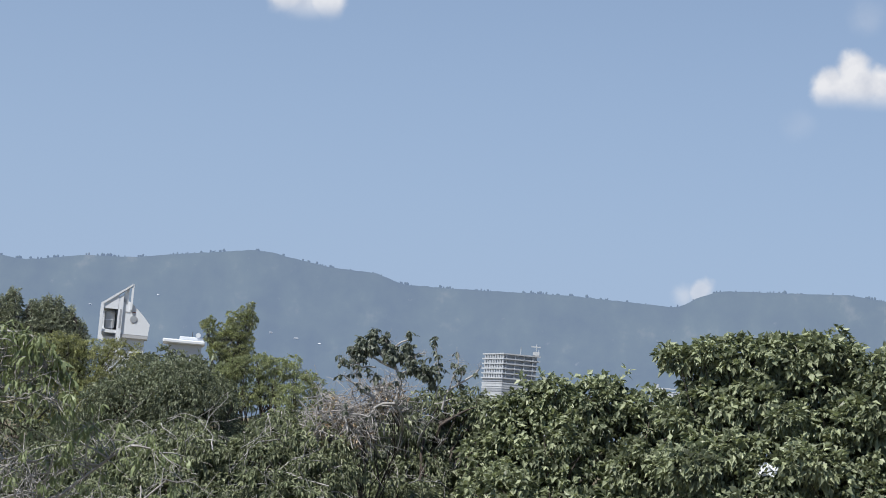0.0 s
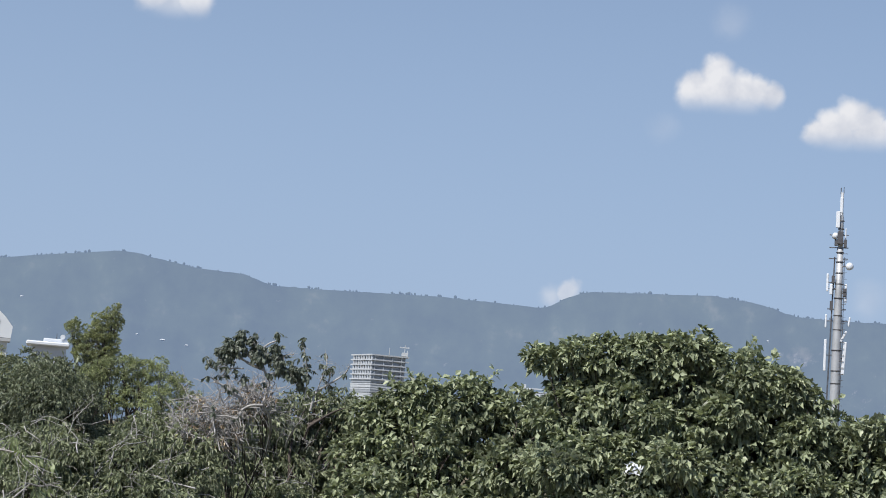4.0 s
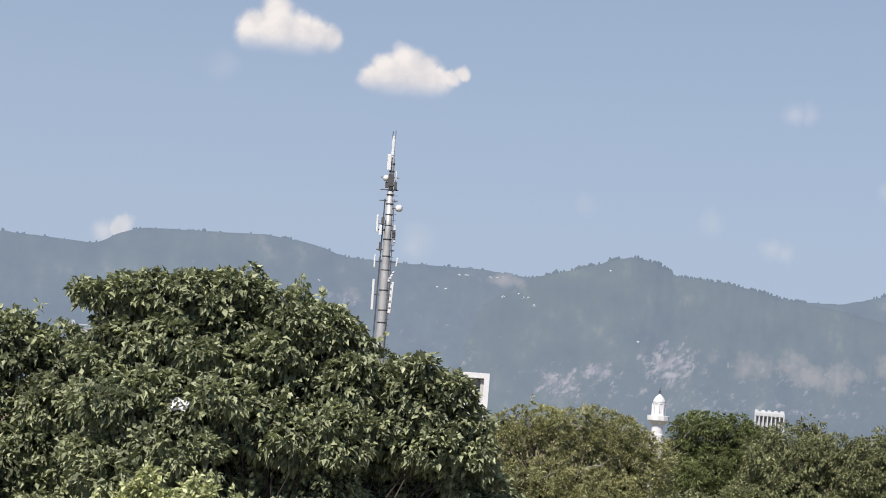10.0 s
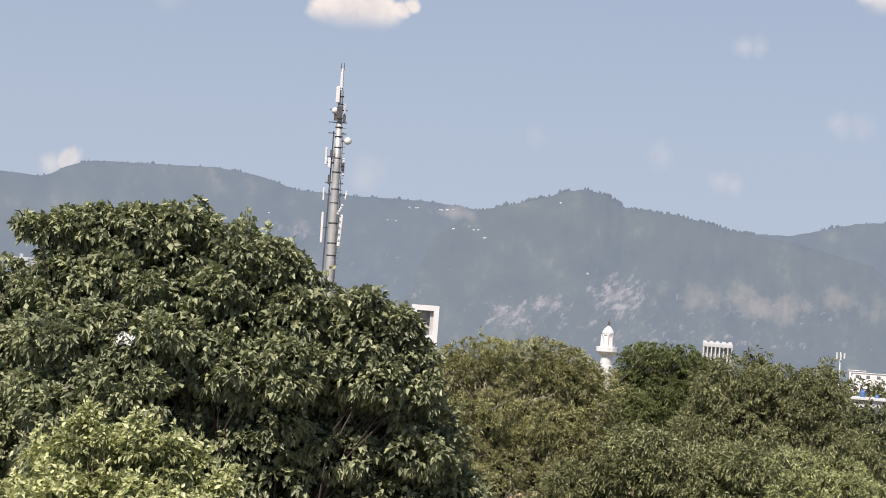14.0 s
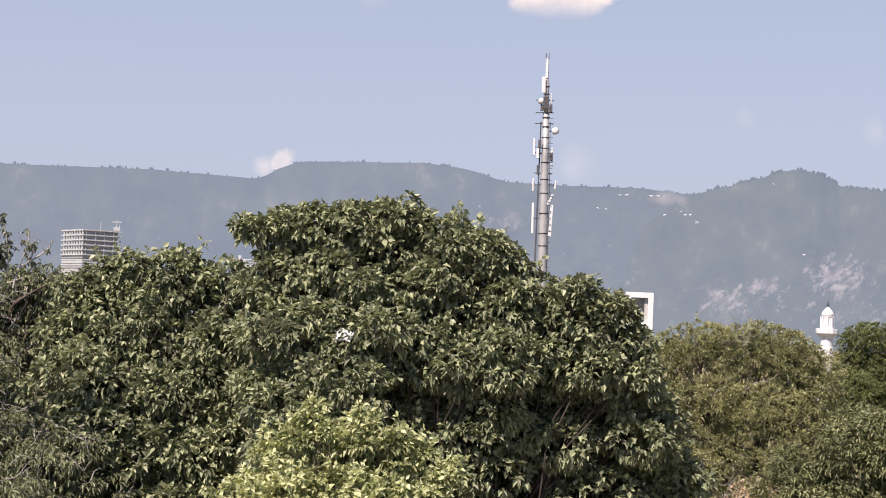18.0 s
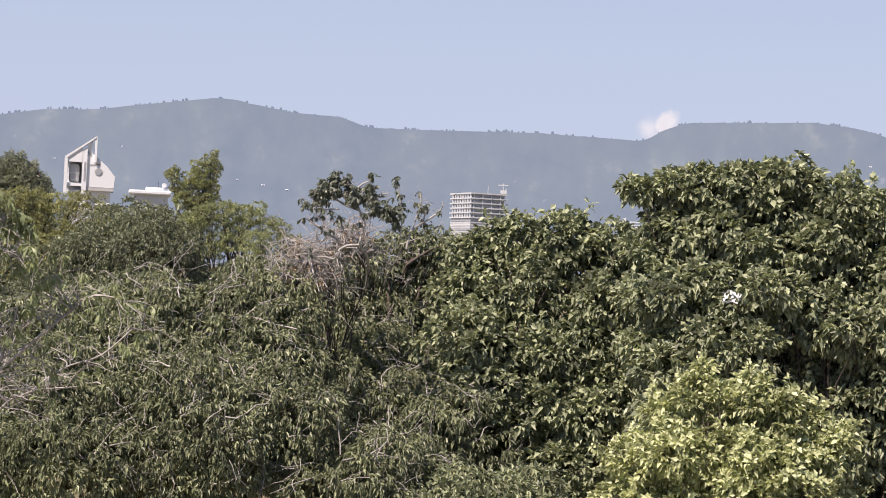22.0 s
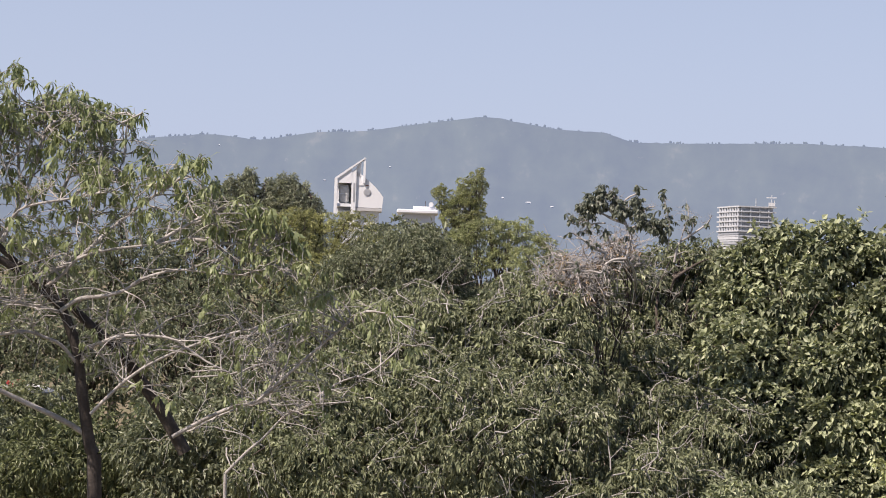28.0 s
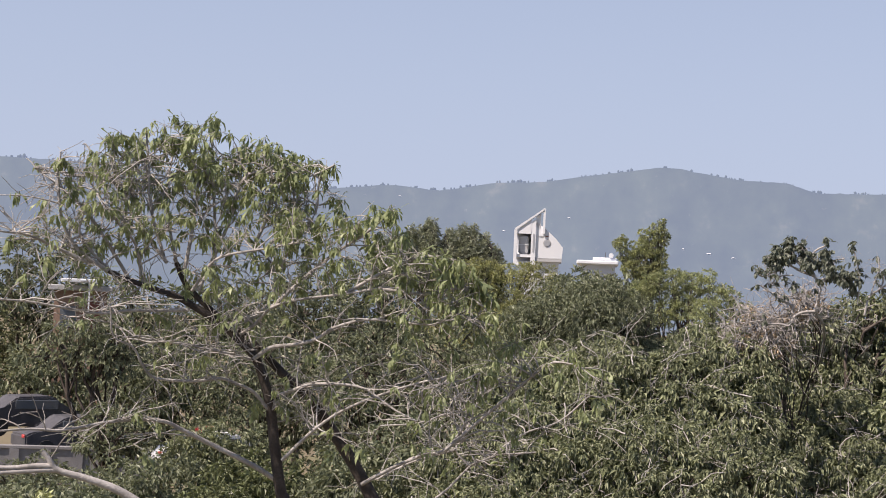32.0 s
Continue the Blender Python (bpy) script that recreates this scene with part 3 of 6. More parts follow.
                q = run * 0.35 + r.normal(0, 0.2, 3) * np.linalg.norm(run)
                lines.append((bent(lines[-1][0][min(k, len(lines[-1][0]) - 1)], lines[-1][0][min(k, len(lines[-1][0]) - 1)] + q, 0.04, 0.06, 4), np.linspace(w0 * 0.5, w0 * 0.2, 4)))
        tagged(child("fine_branching", tubes_mesh("fine_branching", lines, M["pale_bark"], 4), t, "bare pale twigs"), kind="stuff")
    return t


def hanging_spray(length, width, droop, per, r):
    """A loose bunch of hanging leaves at the end of a shoot."""
    pos = r.normal(0, length * 0.24, (per, 3)) * np.array((1.2, 1.2, 0.7))
    V, F = leaves_arrays(pos, r.normal(0, 0.35, (per, 3)), length, width, droop, 0.35, 1, r, True)
    k = np.arange(per)[:, None] * 5
    for i in range(per):
        V[5 * i:5 * i + 2] = V[5 * i:5 * i + 2].mean(0) + (V[5 * i:5 * i + 2] - V[5 * i:5 * i + 2].mean(0)) * 0.6
    stalk = np.concatenate([k, k + 1, np.full((per, 1), len(V))], 1)
    return np.concatenate([V, np.zeros((1, 3))]), np.concatenate([F, stalk])


def spray_arrays(length, width, droop, per, r):
    k = 3
    pos = np.stack([np.zeros(k), np.zeros(k), np.linspace(0, length * 1.3, k)], 1) + r.normal(0, length * 0.1, (k, 3))
    out = np.repeat(np.array([[0, 0, 0.5]]), k, 0)
    V, F = leaves_arrays(pos, out, length, width, droop * 0.5, 0.8, per, r)
    st, sf = tube_arrays([(0, 0, -length * 1.5), (0, 0, 0), (0, 0, length * 1.5)], [length * 0.04, length * 0.03, length * 0.015], 4)
    tri = np.concatenate([sf[:, [0, 1, 2]], sf[:, [0, 2, 3]]])
    return np.concatenate([V, st]), np.concatenate([F, tri + len(V)])


# ---------------------------------------------------------------- ground and hills
def build_ground():
    bm = bmesh.new()
    rings = [0, 8, 20, 40, 70, 110, 170, 260, 420, 700, 1200, 2200, 4700]
    prev = None
    for r in rings:
        n = 96
        ring = [bm.verts.new((r * math.sin(2 * math.pi * i / n), r * math.cos(2 * math.pi * i / n), 0.25 * noise.noise((0.02 * r * math.sin(2 * math.pi * i / n), 0.02 * r * math.cos(2 * math.pi * i / n), 3)) if 30 < r < 2000 else 0.0)) for i in range(n)] if r else [bm.verts.new((0, 0, 0))]
        if prev and len(prev) == 1:
            for i in range(n):
                bm.faces.new((prev[0], ring[(i + 1) % n], ring[i]))
        elif prev:
            for i in range(n):
                j = (i + 1) % n
                bm.faces.new((prev[i], prev[j], ring[j], ring[i]))
        prev = ring
    bmesh.ops.recalc_face_normals(bm, faces=bm.faces[:])
    me = bpy.data.meshes.new("ground")
    bm.to_mesh(me)
    bm.free()
    me.materials.append(M["earth"])
    tagged(new("ground", me), "dry earth and scrub ground under the trees", "ground", kind="structure")


RIDGE = ((-80, 2.6), (-60, 4.6), (-45, 4.0), (-32.5, 4.42), (-29, 4.38), (-22.8, 3.85), (-20, 4.17), (-18.4, 4.03), (-16.7, 4.36), (-15.1, 4.45), (-13.3, 4.75), (-11.1, 5.08),
         (-8.8, 4.72), (-7.2, 4.66), (-6.4, 4.36), (-3.6, 4.40), (-0.8, 4.46), (1.4, 4.38), (2.6, 4.33), (3.2, 4.72), (3.9, 4.98), (6.7, 5.07), (7.9, 5.12),
         (9.4, 4.96), (10.6, 4.60), (12.2, 4.57), (14.9, 4.58), (16.6, 4.42), (18.4, 4.30), (22, 4.3), (25, 4.25), (26.6, 4.26), (28.7, 4.80), (30.4, 4.88), (38, 4.4), (55, 4.9), (80, 4.3))
SPUR = ((12.0, 1.2), (14.0, 2.6), (15.6, 3.75), (16.6, 4.42), (18.4, 4.90), (19.4, 5.25), (19.95, 5.34), (20.5, 5.22), (20.9, 5.05), (21.3, 4.80), (22.9, 4.70), (24.9, 4.28), (26.6, 4.05), (29, 3.5), (33, 2.4), (38, 1.2))


def hill(name, label, profile, near, far, steps, rows, relief, cover, above=()):
    """A range of wooded hills that rises from near to its crest at far."""
    az = np.linspace(profile[0][0], profile[-1][0], steps)
    el = np.interp(az, [p[0] for p in profile], [p[1] for p in profile])
    k = np.hanning(7)
    k /= k.sum()
    el = np.convolve(np.pad(el, 3, "edge"), k, "valid")
    u = np.concatenate([np.linspace(0, 1, rows), [1.06, 1.2]])
    V = np.zeros((len(u), steps, 3))
    for j, s in enumerate(u):
        for i, a in enumerate(az):
            dist = near + (far - near) * s
            top = EYE.z + far * math.tan(radians(el[i]))
            x, y = dist * math.sin(radians(a)), dist * math.cos(radians(a))
            rise = (0.25 * s + 0.75 * s ** 1.7) if s <= 1 else 1 - (s - 1) * 2.2
            gully = noise.fractal((x * 0.0035, y * 0.0035, 1.7), 1.0, 2.0, 5) * relief * top * math.sin(math.pi * min(s, 1)) ** 0.8
            crest = noise.fractal((a * 6.0, s * 3, 8.1), 0.8, 2.0, 4) * 1.6 * min(1, s * 1.2)
            V[j, i] = (x, y, max(-2.0, top * rise + gully + crest - 2 * (1 - min(1, s * 20))))
    n = steps
    j, i = np.meshgrid(np.arange(len(u) - 1), np.arange(n - 1), indexing="ij")
    b = (j * n + i).ravel()
    F = np.stack([b, b + 1, b + n + 1, b + n], 1)
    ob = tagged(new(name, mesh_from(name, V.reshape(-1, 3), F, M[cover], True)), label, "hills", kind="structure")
    # single trees and thickets along the crest
    r = np.random.default_rng(len(profile))
    crest = V[rows - 1]
    VV, FF, base = [], [], 0
    nb = 6
    ang = np.arange(nb) * 2 * np.pi / nb
    for q in range(int(steps * 3.2)):
        c = r.uniform(0, steps - 2)
        i0 = int(c)
        p = crest[i0] + (crest[i0 + 1] - crest[i0]) * (c - i0)
        thick = noise.noise((az[i0] * 1.9, 5.0, 0.3)) + 0.5 * noise.noise((az[i0] * 7.0, 1.0, 0.7))
        if above and np.interp(az[i0], [w[0] for w in above], [w[1] for w in above]) > el[i0] + 0.03:
            continue
        if r.random() > 0.36 + 1.1 * thick:
            continue
        h = r.uniform(1.2, 4.2) * (1.0 + max(0.0, thick)) * (1.7 if r.random() < 0.06 else 1.0)
        w = h * r.uniform(0.45, 1.0) + 1.0
        ring = lambda zz, rr: np.stack([p[0] + rr * np.cos(ang) * r.uniform(0.7, 1.25, nb), p[1] + rr * np.sin(ang), p[2] + zz + r.normal(0, 0.25, nb)], 1)
        vs = np.concatenate([ring(-2, w * 0.35), ring(h * 0.35, w * 0.62), ring(h * 0.7, w * 0.5), ring(h, w * 0.16)])
        f = [(m * nb + e, m * nb + (e + 1) % nb, (m + 1) * nb + (e + 1) % nb, (m + 1) * nb + e) for m in range(3) for e in range(nb)]
        VV.append(vs)
        FF.append(np.array(f) + base)
        base += len(vs)
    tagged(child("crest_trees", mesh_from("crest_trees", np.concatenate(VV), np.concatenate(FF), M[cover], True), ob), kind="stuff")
    return ob


build_ground()
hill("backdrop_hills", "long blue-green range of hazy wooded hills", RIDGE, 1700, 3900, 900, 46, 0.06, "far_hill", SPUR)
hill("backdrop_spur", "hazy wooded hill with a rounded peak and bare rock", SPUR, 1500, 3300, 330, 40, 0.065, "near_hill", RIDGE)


def hill_houses():
    """Small white houses scattered on the slopes."""
    bpy.context.view_layer.update()
    deps = bpy.context.evaluated_depsgraph_get()
    spots = ((14.27, 4.32, 8), (14.5, 4.33, 12), (15.28, 4.32, 12), (15.5, 4.33, 10), (15.69, 4.35, 5), (13.57, 3.87, 6), (13.85, 3.84, 7), (15.74, 3.73, 7), (16.24, 3.85, 5), (16.4, 3.75, 5), (16.55, 3.76, 5), (16.77, 3.52, 7), (9.73, 3.77, 6), (19.15, 4.82, 5),
             (20.18, 2.6, 4), (-19.72, 3.8, 5), (-14.2, 3.31, 5), (-16.3, 2.8, 6), (-9.67, 2.31, 9), (-10.5, 2.43, 5), (-8.9, 2.2, 6))
    for az, el, w in spots:
        hit, p, *_ = scene.ray_cast(deps, EYE, way_of(az, el))
        if not hit:
            continue
        t = thing("hill_house", (0, 0, 0), "small white house on the wooded hillside", "house", "houses on the hills")
        t.matrix_basis = Matrix.Translation(p + Vector((0, 0, -0.5))) @ pose(0, 0, 0, 0, 0, -az + 10)
        w *= 0.7
        part("wall", box_bm((-w / 2, -3, -3), (w / 2, 3, 1.4)), M["cream"], t)
        bm = bmesh.new()
        a = [bm.verts.new(v) for v in ((-w / 2 - 0.5, -3.6, 1.404), (w / 2 + 0.5, -3.6, 1.404), (w / 2 + 0.5, 3.6, 1.404), (-w / 2 - 0.5, 3.6, 1.404), (-w / 2 + 1, 0, 2.6), (w / 2 - 1, 0, 2.6))]
        for f in ((0, 1, 5, 4), (2, 3, 4, 5), (1, 2, 5), (3, 0, 4), (3, 2, 1, 0)):
            bm.faces.new([a[i] for i in f])
        part("roof", bm, M["white"], t)


hill_houses()


# ---------------------------------------------------------------- far buildings
def frame_at(az, d, turn=0.0, z=0.0):
    """A pose at bearing az, d metres off, whose -y side faces the balcony, turned by turn degrees."""
    p = at(az, 0, d)
    return Matrix.Translation((p.x, p.y, z)) @ pose(0, 0, 0, 0, 0, -az + turn)


def set_pose(ob, m):
    ob.matrix_basis = m
    return ob


def build_mast():
    d = 125.0
    m = frame_at(11.98, d) @ pose(0, 0, 0, 0, -0.86, 0)
    t = set_pose(thing("telecom_mast", (0, 0, 0), "grey galvanised steel telecom mast with white panel antennas", "mast"), m)
    k = d * math.tan(radians(1))
    z = lambda el: EYE.z + d * math.tan(radians(el))
    part("pole", lathe_bm(((0.45, 0), (0.45, 0.1), (0.33, z(1.4)), (0.31, z(3.5)), (0.26, z(5.5)), (0.21, z(6.9))), 20), M["steel"], t, smooth=True)
    part("top_pole", lathe_bm(((0.17, z(6.85)), (0.16, z(7.9)), (0.11, z(7.95)), (0.10, z(8.65))), 12), M["steel"], t, smooth=True)
    part("lightning_rod", lathe_bm(((0.03, z(8.6)), (0.03, z(8.80))), 6, (-0.10, 0)), M["dark_steel"], t)
    part("lightning_rod", lathe_bm(((0.025, z(8.6)), (0.02, z(8.83))), 6, (0.10, 0)), M["dark_steel"], t)
    for el in (1.55, 2.6, 3.0, 3.65, 4.3, 4.75, 5.3, 5.75, 6.1, 6.45, 6.75, 7.05, 7.5, 7.75):
        w = 0.34 if el < 4 else 0.30 if el < 5.5 else 0.26 if el < 6.8 else 0.2
        part("collar", lathe_bm(((w, z(el) - 0.05), (w + 0.02, z(el)), (w, z(el) + 0.03)), 16), M["dark_steel"], t)
    # feeder cables down the side
    for x in (-0.50, -0.44, 0.40):
        v, f = tube_arrays([(x - 0.1, -0.1, 2), (x - 0.08, -0.12, z(1.5)), (x * 0.95, -0.12, z(4)), (x * 0.75, -0.12, z(6.6))], [0.028] * 4, 6)
        child("feeder_cable", mesh_from("feeder_cable", v, f, M["dark_steel"], True), t)
    # panel antennas: x, y, elevation from and to, lean
    for x, y, e0, e1, lean, w in ((-0.76, -0.2, 2.98, 3.98, 0, 0.17), (0.46, -0.2, 2.88, 3.92, 3, 0.22), (0.27, -0.1, 3.92, 4.30, 25, 0.15), (-0.79, 0.1, 4.36, 4.78, 0, 0.12),
                                  (0.74, 0.1, 4.42, 4.72, 8, 0.12), (-0.78, -0.2, 5.5, 6.06, 0, 0.15), (-0.52, -0.35, 5.4, 5.72, 0, 0.2), (0.49, -0.1, 5.15, 5.75, 0, 0.15),
                                  (-0.22, -0.25, 7.52, 8.04, 0, 0.28), (0.34, 0.0, 7.08, 7.52, 0, 0.09), (-0.02, -0.05, 8.0, 8.5, 0, 0.2)):
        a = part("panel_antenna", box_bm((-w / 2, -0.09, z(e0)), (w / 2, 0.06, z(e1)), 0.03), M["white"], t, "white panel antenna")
        a.matrix_basis = Matrix.Translation((x, y, 0)) @ Matrix.Translation((0, 0, z(e0))) @ pose(0, 0, 0, 0, lean, 0) @ Matrix.Translation((0, 0, -z(e0)))
        zz = (z(e0) + z(e1)) / 2
        v, f = tube_arrays([(0, 0, zz), (x * 0.5, y * 0.5, zz + 0.02), (x, y, zz)], [0.035] * 3, 6)
        child("bracket", mesh_from("bracket", v, f, M["dark_steel"]), a).matrix_basis = a.matrix_basis.inverted()
    for x, el, rr in ((0.69, 6.31, 0.26), (-0.35, 7.26, 0.22)):
        bm = lathe_bm(((0.02, -0.22), (rr * 0.9, -0.18), (rr, -0.05), (rr, 0.06), (rr * 0.6, 0.14), (0.02, 0.17)), 18)
        bm.transform(Matrix.Translation((x, -0.3, z(el))) @ pose(0, 0, 0, 80, 0, 25))
        dish = part("dish_antenna", bm, M["white"], t, "white drum dish antenna", True)
        v, f = tube_arrays([(0, 0, z(el)), (x / 2, -0.1, z(el)), (x, -0.25, z(el))], [0.05] * 3, 6)
        child("bracket", mesh_from("bracket", v, f, M["dark_steel"]), dish)
    for el in (4.95, 5.6, 6.55, 6.9, 7.3):
        part("step_bolt", box_bm((-0.75, -0.04, z(el) - 0.03), (0.55, 0.04, z(el) + 0.03)), M["dark_steel"], t)
    for q in range(26):
        e = 1.7 + q * 0.2
        part("step_peg", box_bm((0.20, -0.36, z(e) - 0.015), (0.52, -0.32, z(e) + 0.015)), M["dark_steel"], t)
    for x, y, e0, e1 in ((-0.46, -0.1, 4.9, 5.2), (0.40, -0.2, 5.35, 5.6), (-0.40, -0.25, 5.75, 6.0), (0.32, -0.25, 6.9, 7.15), (-0.3, -0.2, 6.95, 7.15)):
        part("radio_unit", box_bm((x - 0.11, y - 0.12, z(e0)), (x + 0.11, y + 0.08, z(e1)), 0.02), M["dark_steel"], t)
    part("radio_unit", box_bm((-0.22, -0.45, z(7.0)), (0.18, -0.1, z(7.4)), 0.03), M["dark_steel"], t)


def build_minaret():
    d = 240.0
    m = frame_at(21.0, d)
    t = set_pose(thing("minaret", (0, 0, 0), "white plastered minaret with a balcony and ribbed dome", "minaret"), m)
    z = lambda el: EYE.z + d * math.tan(radians(el))
    k = d * math.tan(radians(1))
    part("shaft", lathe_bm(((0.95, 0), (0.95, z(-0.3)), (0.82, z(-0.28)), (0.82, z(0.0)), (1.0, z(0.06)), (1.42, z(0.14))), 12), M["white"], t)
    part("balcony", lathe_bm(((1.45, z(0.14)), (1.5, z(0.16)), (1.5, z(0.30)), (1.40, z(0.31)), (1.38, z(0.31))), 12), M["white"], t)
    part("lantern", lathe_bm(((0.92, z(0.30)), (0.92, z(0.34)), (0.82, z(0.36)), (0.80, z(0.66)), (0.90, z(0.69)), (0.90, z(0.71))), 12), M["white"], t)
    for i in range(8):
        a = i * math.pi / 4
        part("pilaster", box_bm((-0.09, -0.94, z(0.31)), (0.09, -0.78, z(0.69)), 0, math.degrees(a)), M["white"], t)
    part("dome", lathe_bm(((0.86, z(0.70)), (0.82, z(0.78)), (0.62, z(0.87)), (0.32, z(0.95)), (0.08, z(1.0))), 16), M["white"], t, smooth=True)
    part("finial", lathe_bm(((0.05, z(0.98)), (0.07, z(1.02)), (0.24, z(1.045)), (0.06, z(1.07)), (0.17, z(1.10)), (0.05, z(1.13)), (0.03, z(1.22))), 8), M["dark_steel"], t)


def slab_tower():
    """A tower block under construction: bare floor slabs, columns and dark bays."""
    d = 1180.0
    m = frame_at(-2.92, d, 0)
    t = set_pose(thing("unfinished_tower", (0, 0, 0), "unfinished grey concrete tower block with open floors", "building"), m)
    k = d * math.tan(radians(1))
    top = EYE.z + d * math.tan(radians(2.44))
    left, right = -0.70 * k, 1.21 * k
    # two visible faces meet at a corner nearest the balcony
    corner = Vector((0, 0, 0))
    A, B = Vector((left, 34, 0)), Vector((right, 9.0, 0))
    C = A + B - corner
    n, h = 16, 3.25

    def quad(bm, pts, z0, z1):
        lo = [bm.verts.new((p.x, p.y, z0)) for p in pts]
        hi = [bm.verts.new((p.x, p.y, z1)) for p in pts]
        bm.faces.new(list(reversed(lo)))
        bm.faces.new(hi)
        for i in range(len(pts)):
            j = (i + 1) % len(pts)
            bm.faces.new((lo[i], lo[j], hi[j], hi[i]))
        return bm

    inset = lambda s: [corner.lerp(C, (1 - s) / 2) if p is corner else p.lerp((A + B) / 2, 1 - s) for p in (corner, B, C, A)]
    part("core", quad(bmesh.new(), inset(0.88), 0, top - 0.6), M["hazy_glass"], t)
    for i in range(n + 1):
        z = top - i * h
        if z < 2:
            break
        s = 1.0 if i < 6 else 0.96
        part("floor_slab", quad(bmesh.new(), inset(s), z - 0.85, z), M["grey_wall"], t)
        if i >= 5:
            part("cladding", quad(bmesh.new(), inset(0.945), z - 2.75, z - 0.86), M["hazy_glass" if i % 2 else "grey_wall"], t)
        for a, b, cnt, wide in ((corner, B, 4, 0.3), (corner, A, 8, 0.55)):
            for q in range(cnt):
                p = a.lerp(b, (q + 0.3) / cnt).lerp((A + B) / 2, 0.05)
                if i < 5:
                    part("column", box_bm((p.x - wide, p.y - 0.3, z - h), (p.x + wide, p.y + 0.3, z - 0.8)), M["grey_wall"], t)
    part("stair_head", box_bm((right * 0.78, 0, top), (right * 0.95, 5, top + 2.4)), M["grey_wall"], t)
    for x, hh in ((right * 0.45, 5.0), (right * 0.86, 7.5), (right * 0.93, 4.0)):
        part("roof_mast", lathe_bm(((0.25, top), (0.2, top + hh)), 6, (x, 2)), M["grey_wall"], t)
    part("crane_arm", box_bm((right * 0.72, 1.6, top + 5.4), (right * 0.98, 2.2, top + 6.1)), M["grey_wall"], t)


def gable_tower():
    """White stair tower with a raking roof blade, a deep window bay and a round window."""
    d = 330.0
    m = frame_at(-15.2, d, 0)
    t = set_pose(thing("raked_tower", (0, 0, 0), "pale white tower with a raking top and round window", "building"), m)
    k = d * math.tan(radians(1))
    z = lambda el: EYE.z + d * math.tan(radians(el))
    x = lambda az: (az + 15.2) * k

    def prism(pts, y0, y1):
        bm = bmesh.new()
        f = [bm.verts.new((a, y0, b)) for a, b in pts]
        g = [bm.verts.new((a, y1, b)) for a, b in pts]
        bm.faces.new(f)
        bm.faces.new(list(reversed(g)))
        for i in range(len(pts)):
            j = (i + 1) % len(pts)
            bm.faces.new((f[j], f[i], g[i], g[j]))
        bmesh.ops.recalc_face_normals(bm, faces=bm.faces[:])
        return bm

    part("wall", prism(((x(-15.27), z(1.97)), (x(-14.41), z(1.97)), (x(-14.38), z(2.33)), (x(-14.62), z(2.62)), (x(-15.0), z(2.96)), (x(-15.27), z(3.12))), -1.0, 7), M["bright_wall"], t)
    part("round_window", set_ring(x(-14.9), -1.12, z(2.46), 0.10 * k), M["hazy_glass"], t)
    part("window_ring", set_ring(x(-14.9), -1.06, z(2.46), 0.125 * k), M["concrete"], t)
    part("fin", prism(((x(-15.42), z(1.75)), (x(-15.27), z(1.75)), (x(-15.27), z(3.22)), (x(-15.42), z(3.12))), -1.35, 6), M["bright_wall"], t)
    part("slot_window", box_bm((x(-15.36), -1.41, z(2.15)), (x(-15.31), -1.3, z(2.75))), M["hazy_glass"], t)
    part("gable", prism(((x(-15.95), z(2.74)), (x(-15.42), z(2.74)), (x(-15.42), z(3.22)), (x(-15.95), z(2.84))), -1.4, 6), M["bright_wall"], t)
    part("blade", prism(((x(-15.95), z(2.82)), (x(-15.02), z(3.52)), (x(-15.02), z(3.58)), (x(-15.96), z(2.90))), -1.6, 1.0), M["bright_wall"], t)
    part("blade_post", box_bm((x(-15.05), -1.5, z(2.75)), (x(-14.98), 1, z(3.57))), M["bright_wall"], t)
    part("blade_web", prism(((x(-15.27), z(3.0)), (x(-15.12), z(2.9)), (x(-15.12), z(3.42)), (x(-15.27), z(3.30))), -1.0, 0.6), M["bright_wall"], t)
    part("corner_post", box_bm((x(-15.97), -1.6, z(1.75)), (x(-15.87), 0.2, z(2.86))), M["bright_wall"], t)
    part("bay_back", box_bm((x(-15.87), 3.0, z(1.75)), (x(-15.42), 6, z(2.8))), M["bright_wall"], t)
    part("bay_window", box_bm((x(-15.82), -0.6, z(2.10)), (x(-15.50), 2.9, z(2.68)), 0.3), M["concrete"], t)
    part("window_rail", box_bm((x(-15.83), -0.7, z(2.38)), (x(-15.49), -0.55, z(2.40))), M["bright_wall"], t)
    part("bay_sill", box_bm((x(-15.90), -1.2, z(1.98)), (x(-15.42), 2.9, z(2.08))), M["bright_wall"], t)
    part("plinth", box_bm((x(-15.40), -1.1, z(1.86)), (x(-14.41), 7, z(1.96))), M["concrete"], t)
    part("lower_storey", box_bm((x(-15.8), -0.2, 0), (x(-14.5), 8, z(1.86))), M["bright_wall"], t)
    # lettering too small to read: a red bar and a grey bar
    part("sign_bar", box_bm((x(-15.18), -1.08, z(2.665)), (x(-15.02), -1.01, z(2.69))), M["steel"], t)
    part("sign_bar", box_bm((x(-14.97), -1.08, z(2.67)), (x(-14.86), -1.01, z(2.70))), M["red_brown"], t, "red sign lettering bar")


def set_ring(cx, y, cz, r):
    bm = lathe_bm(((r, 0), (r, 0.12)), 20)
    bm.transform(Matrix.Translation((cx, y, cz)) @ pose(0, 0, 0, -90, 0, 0))
    return bm


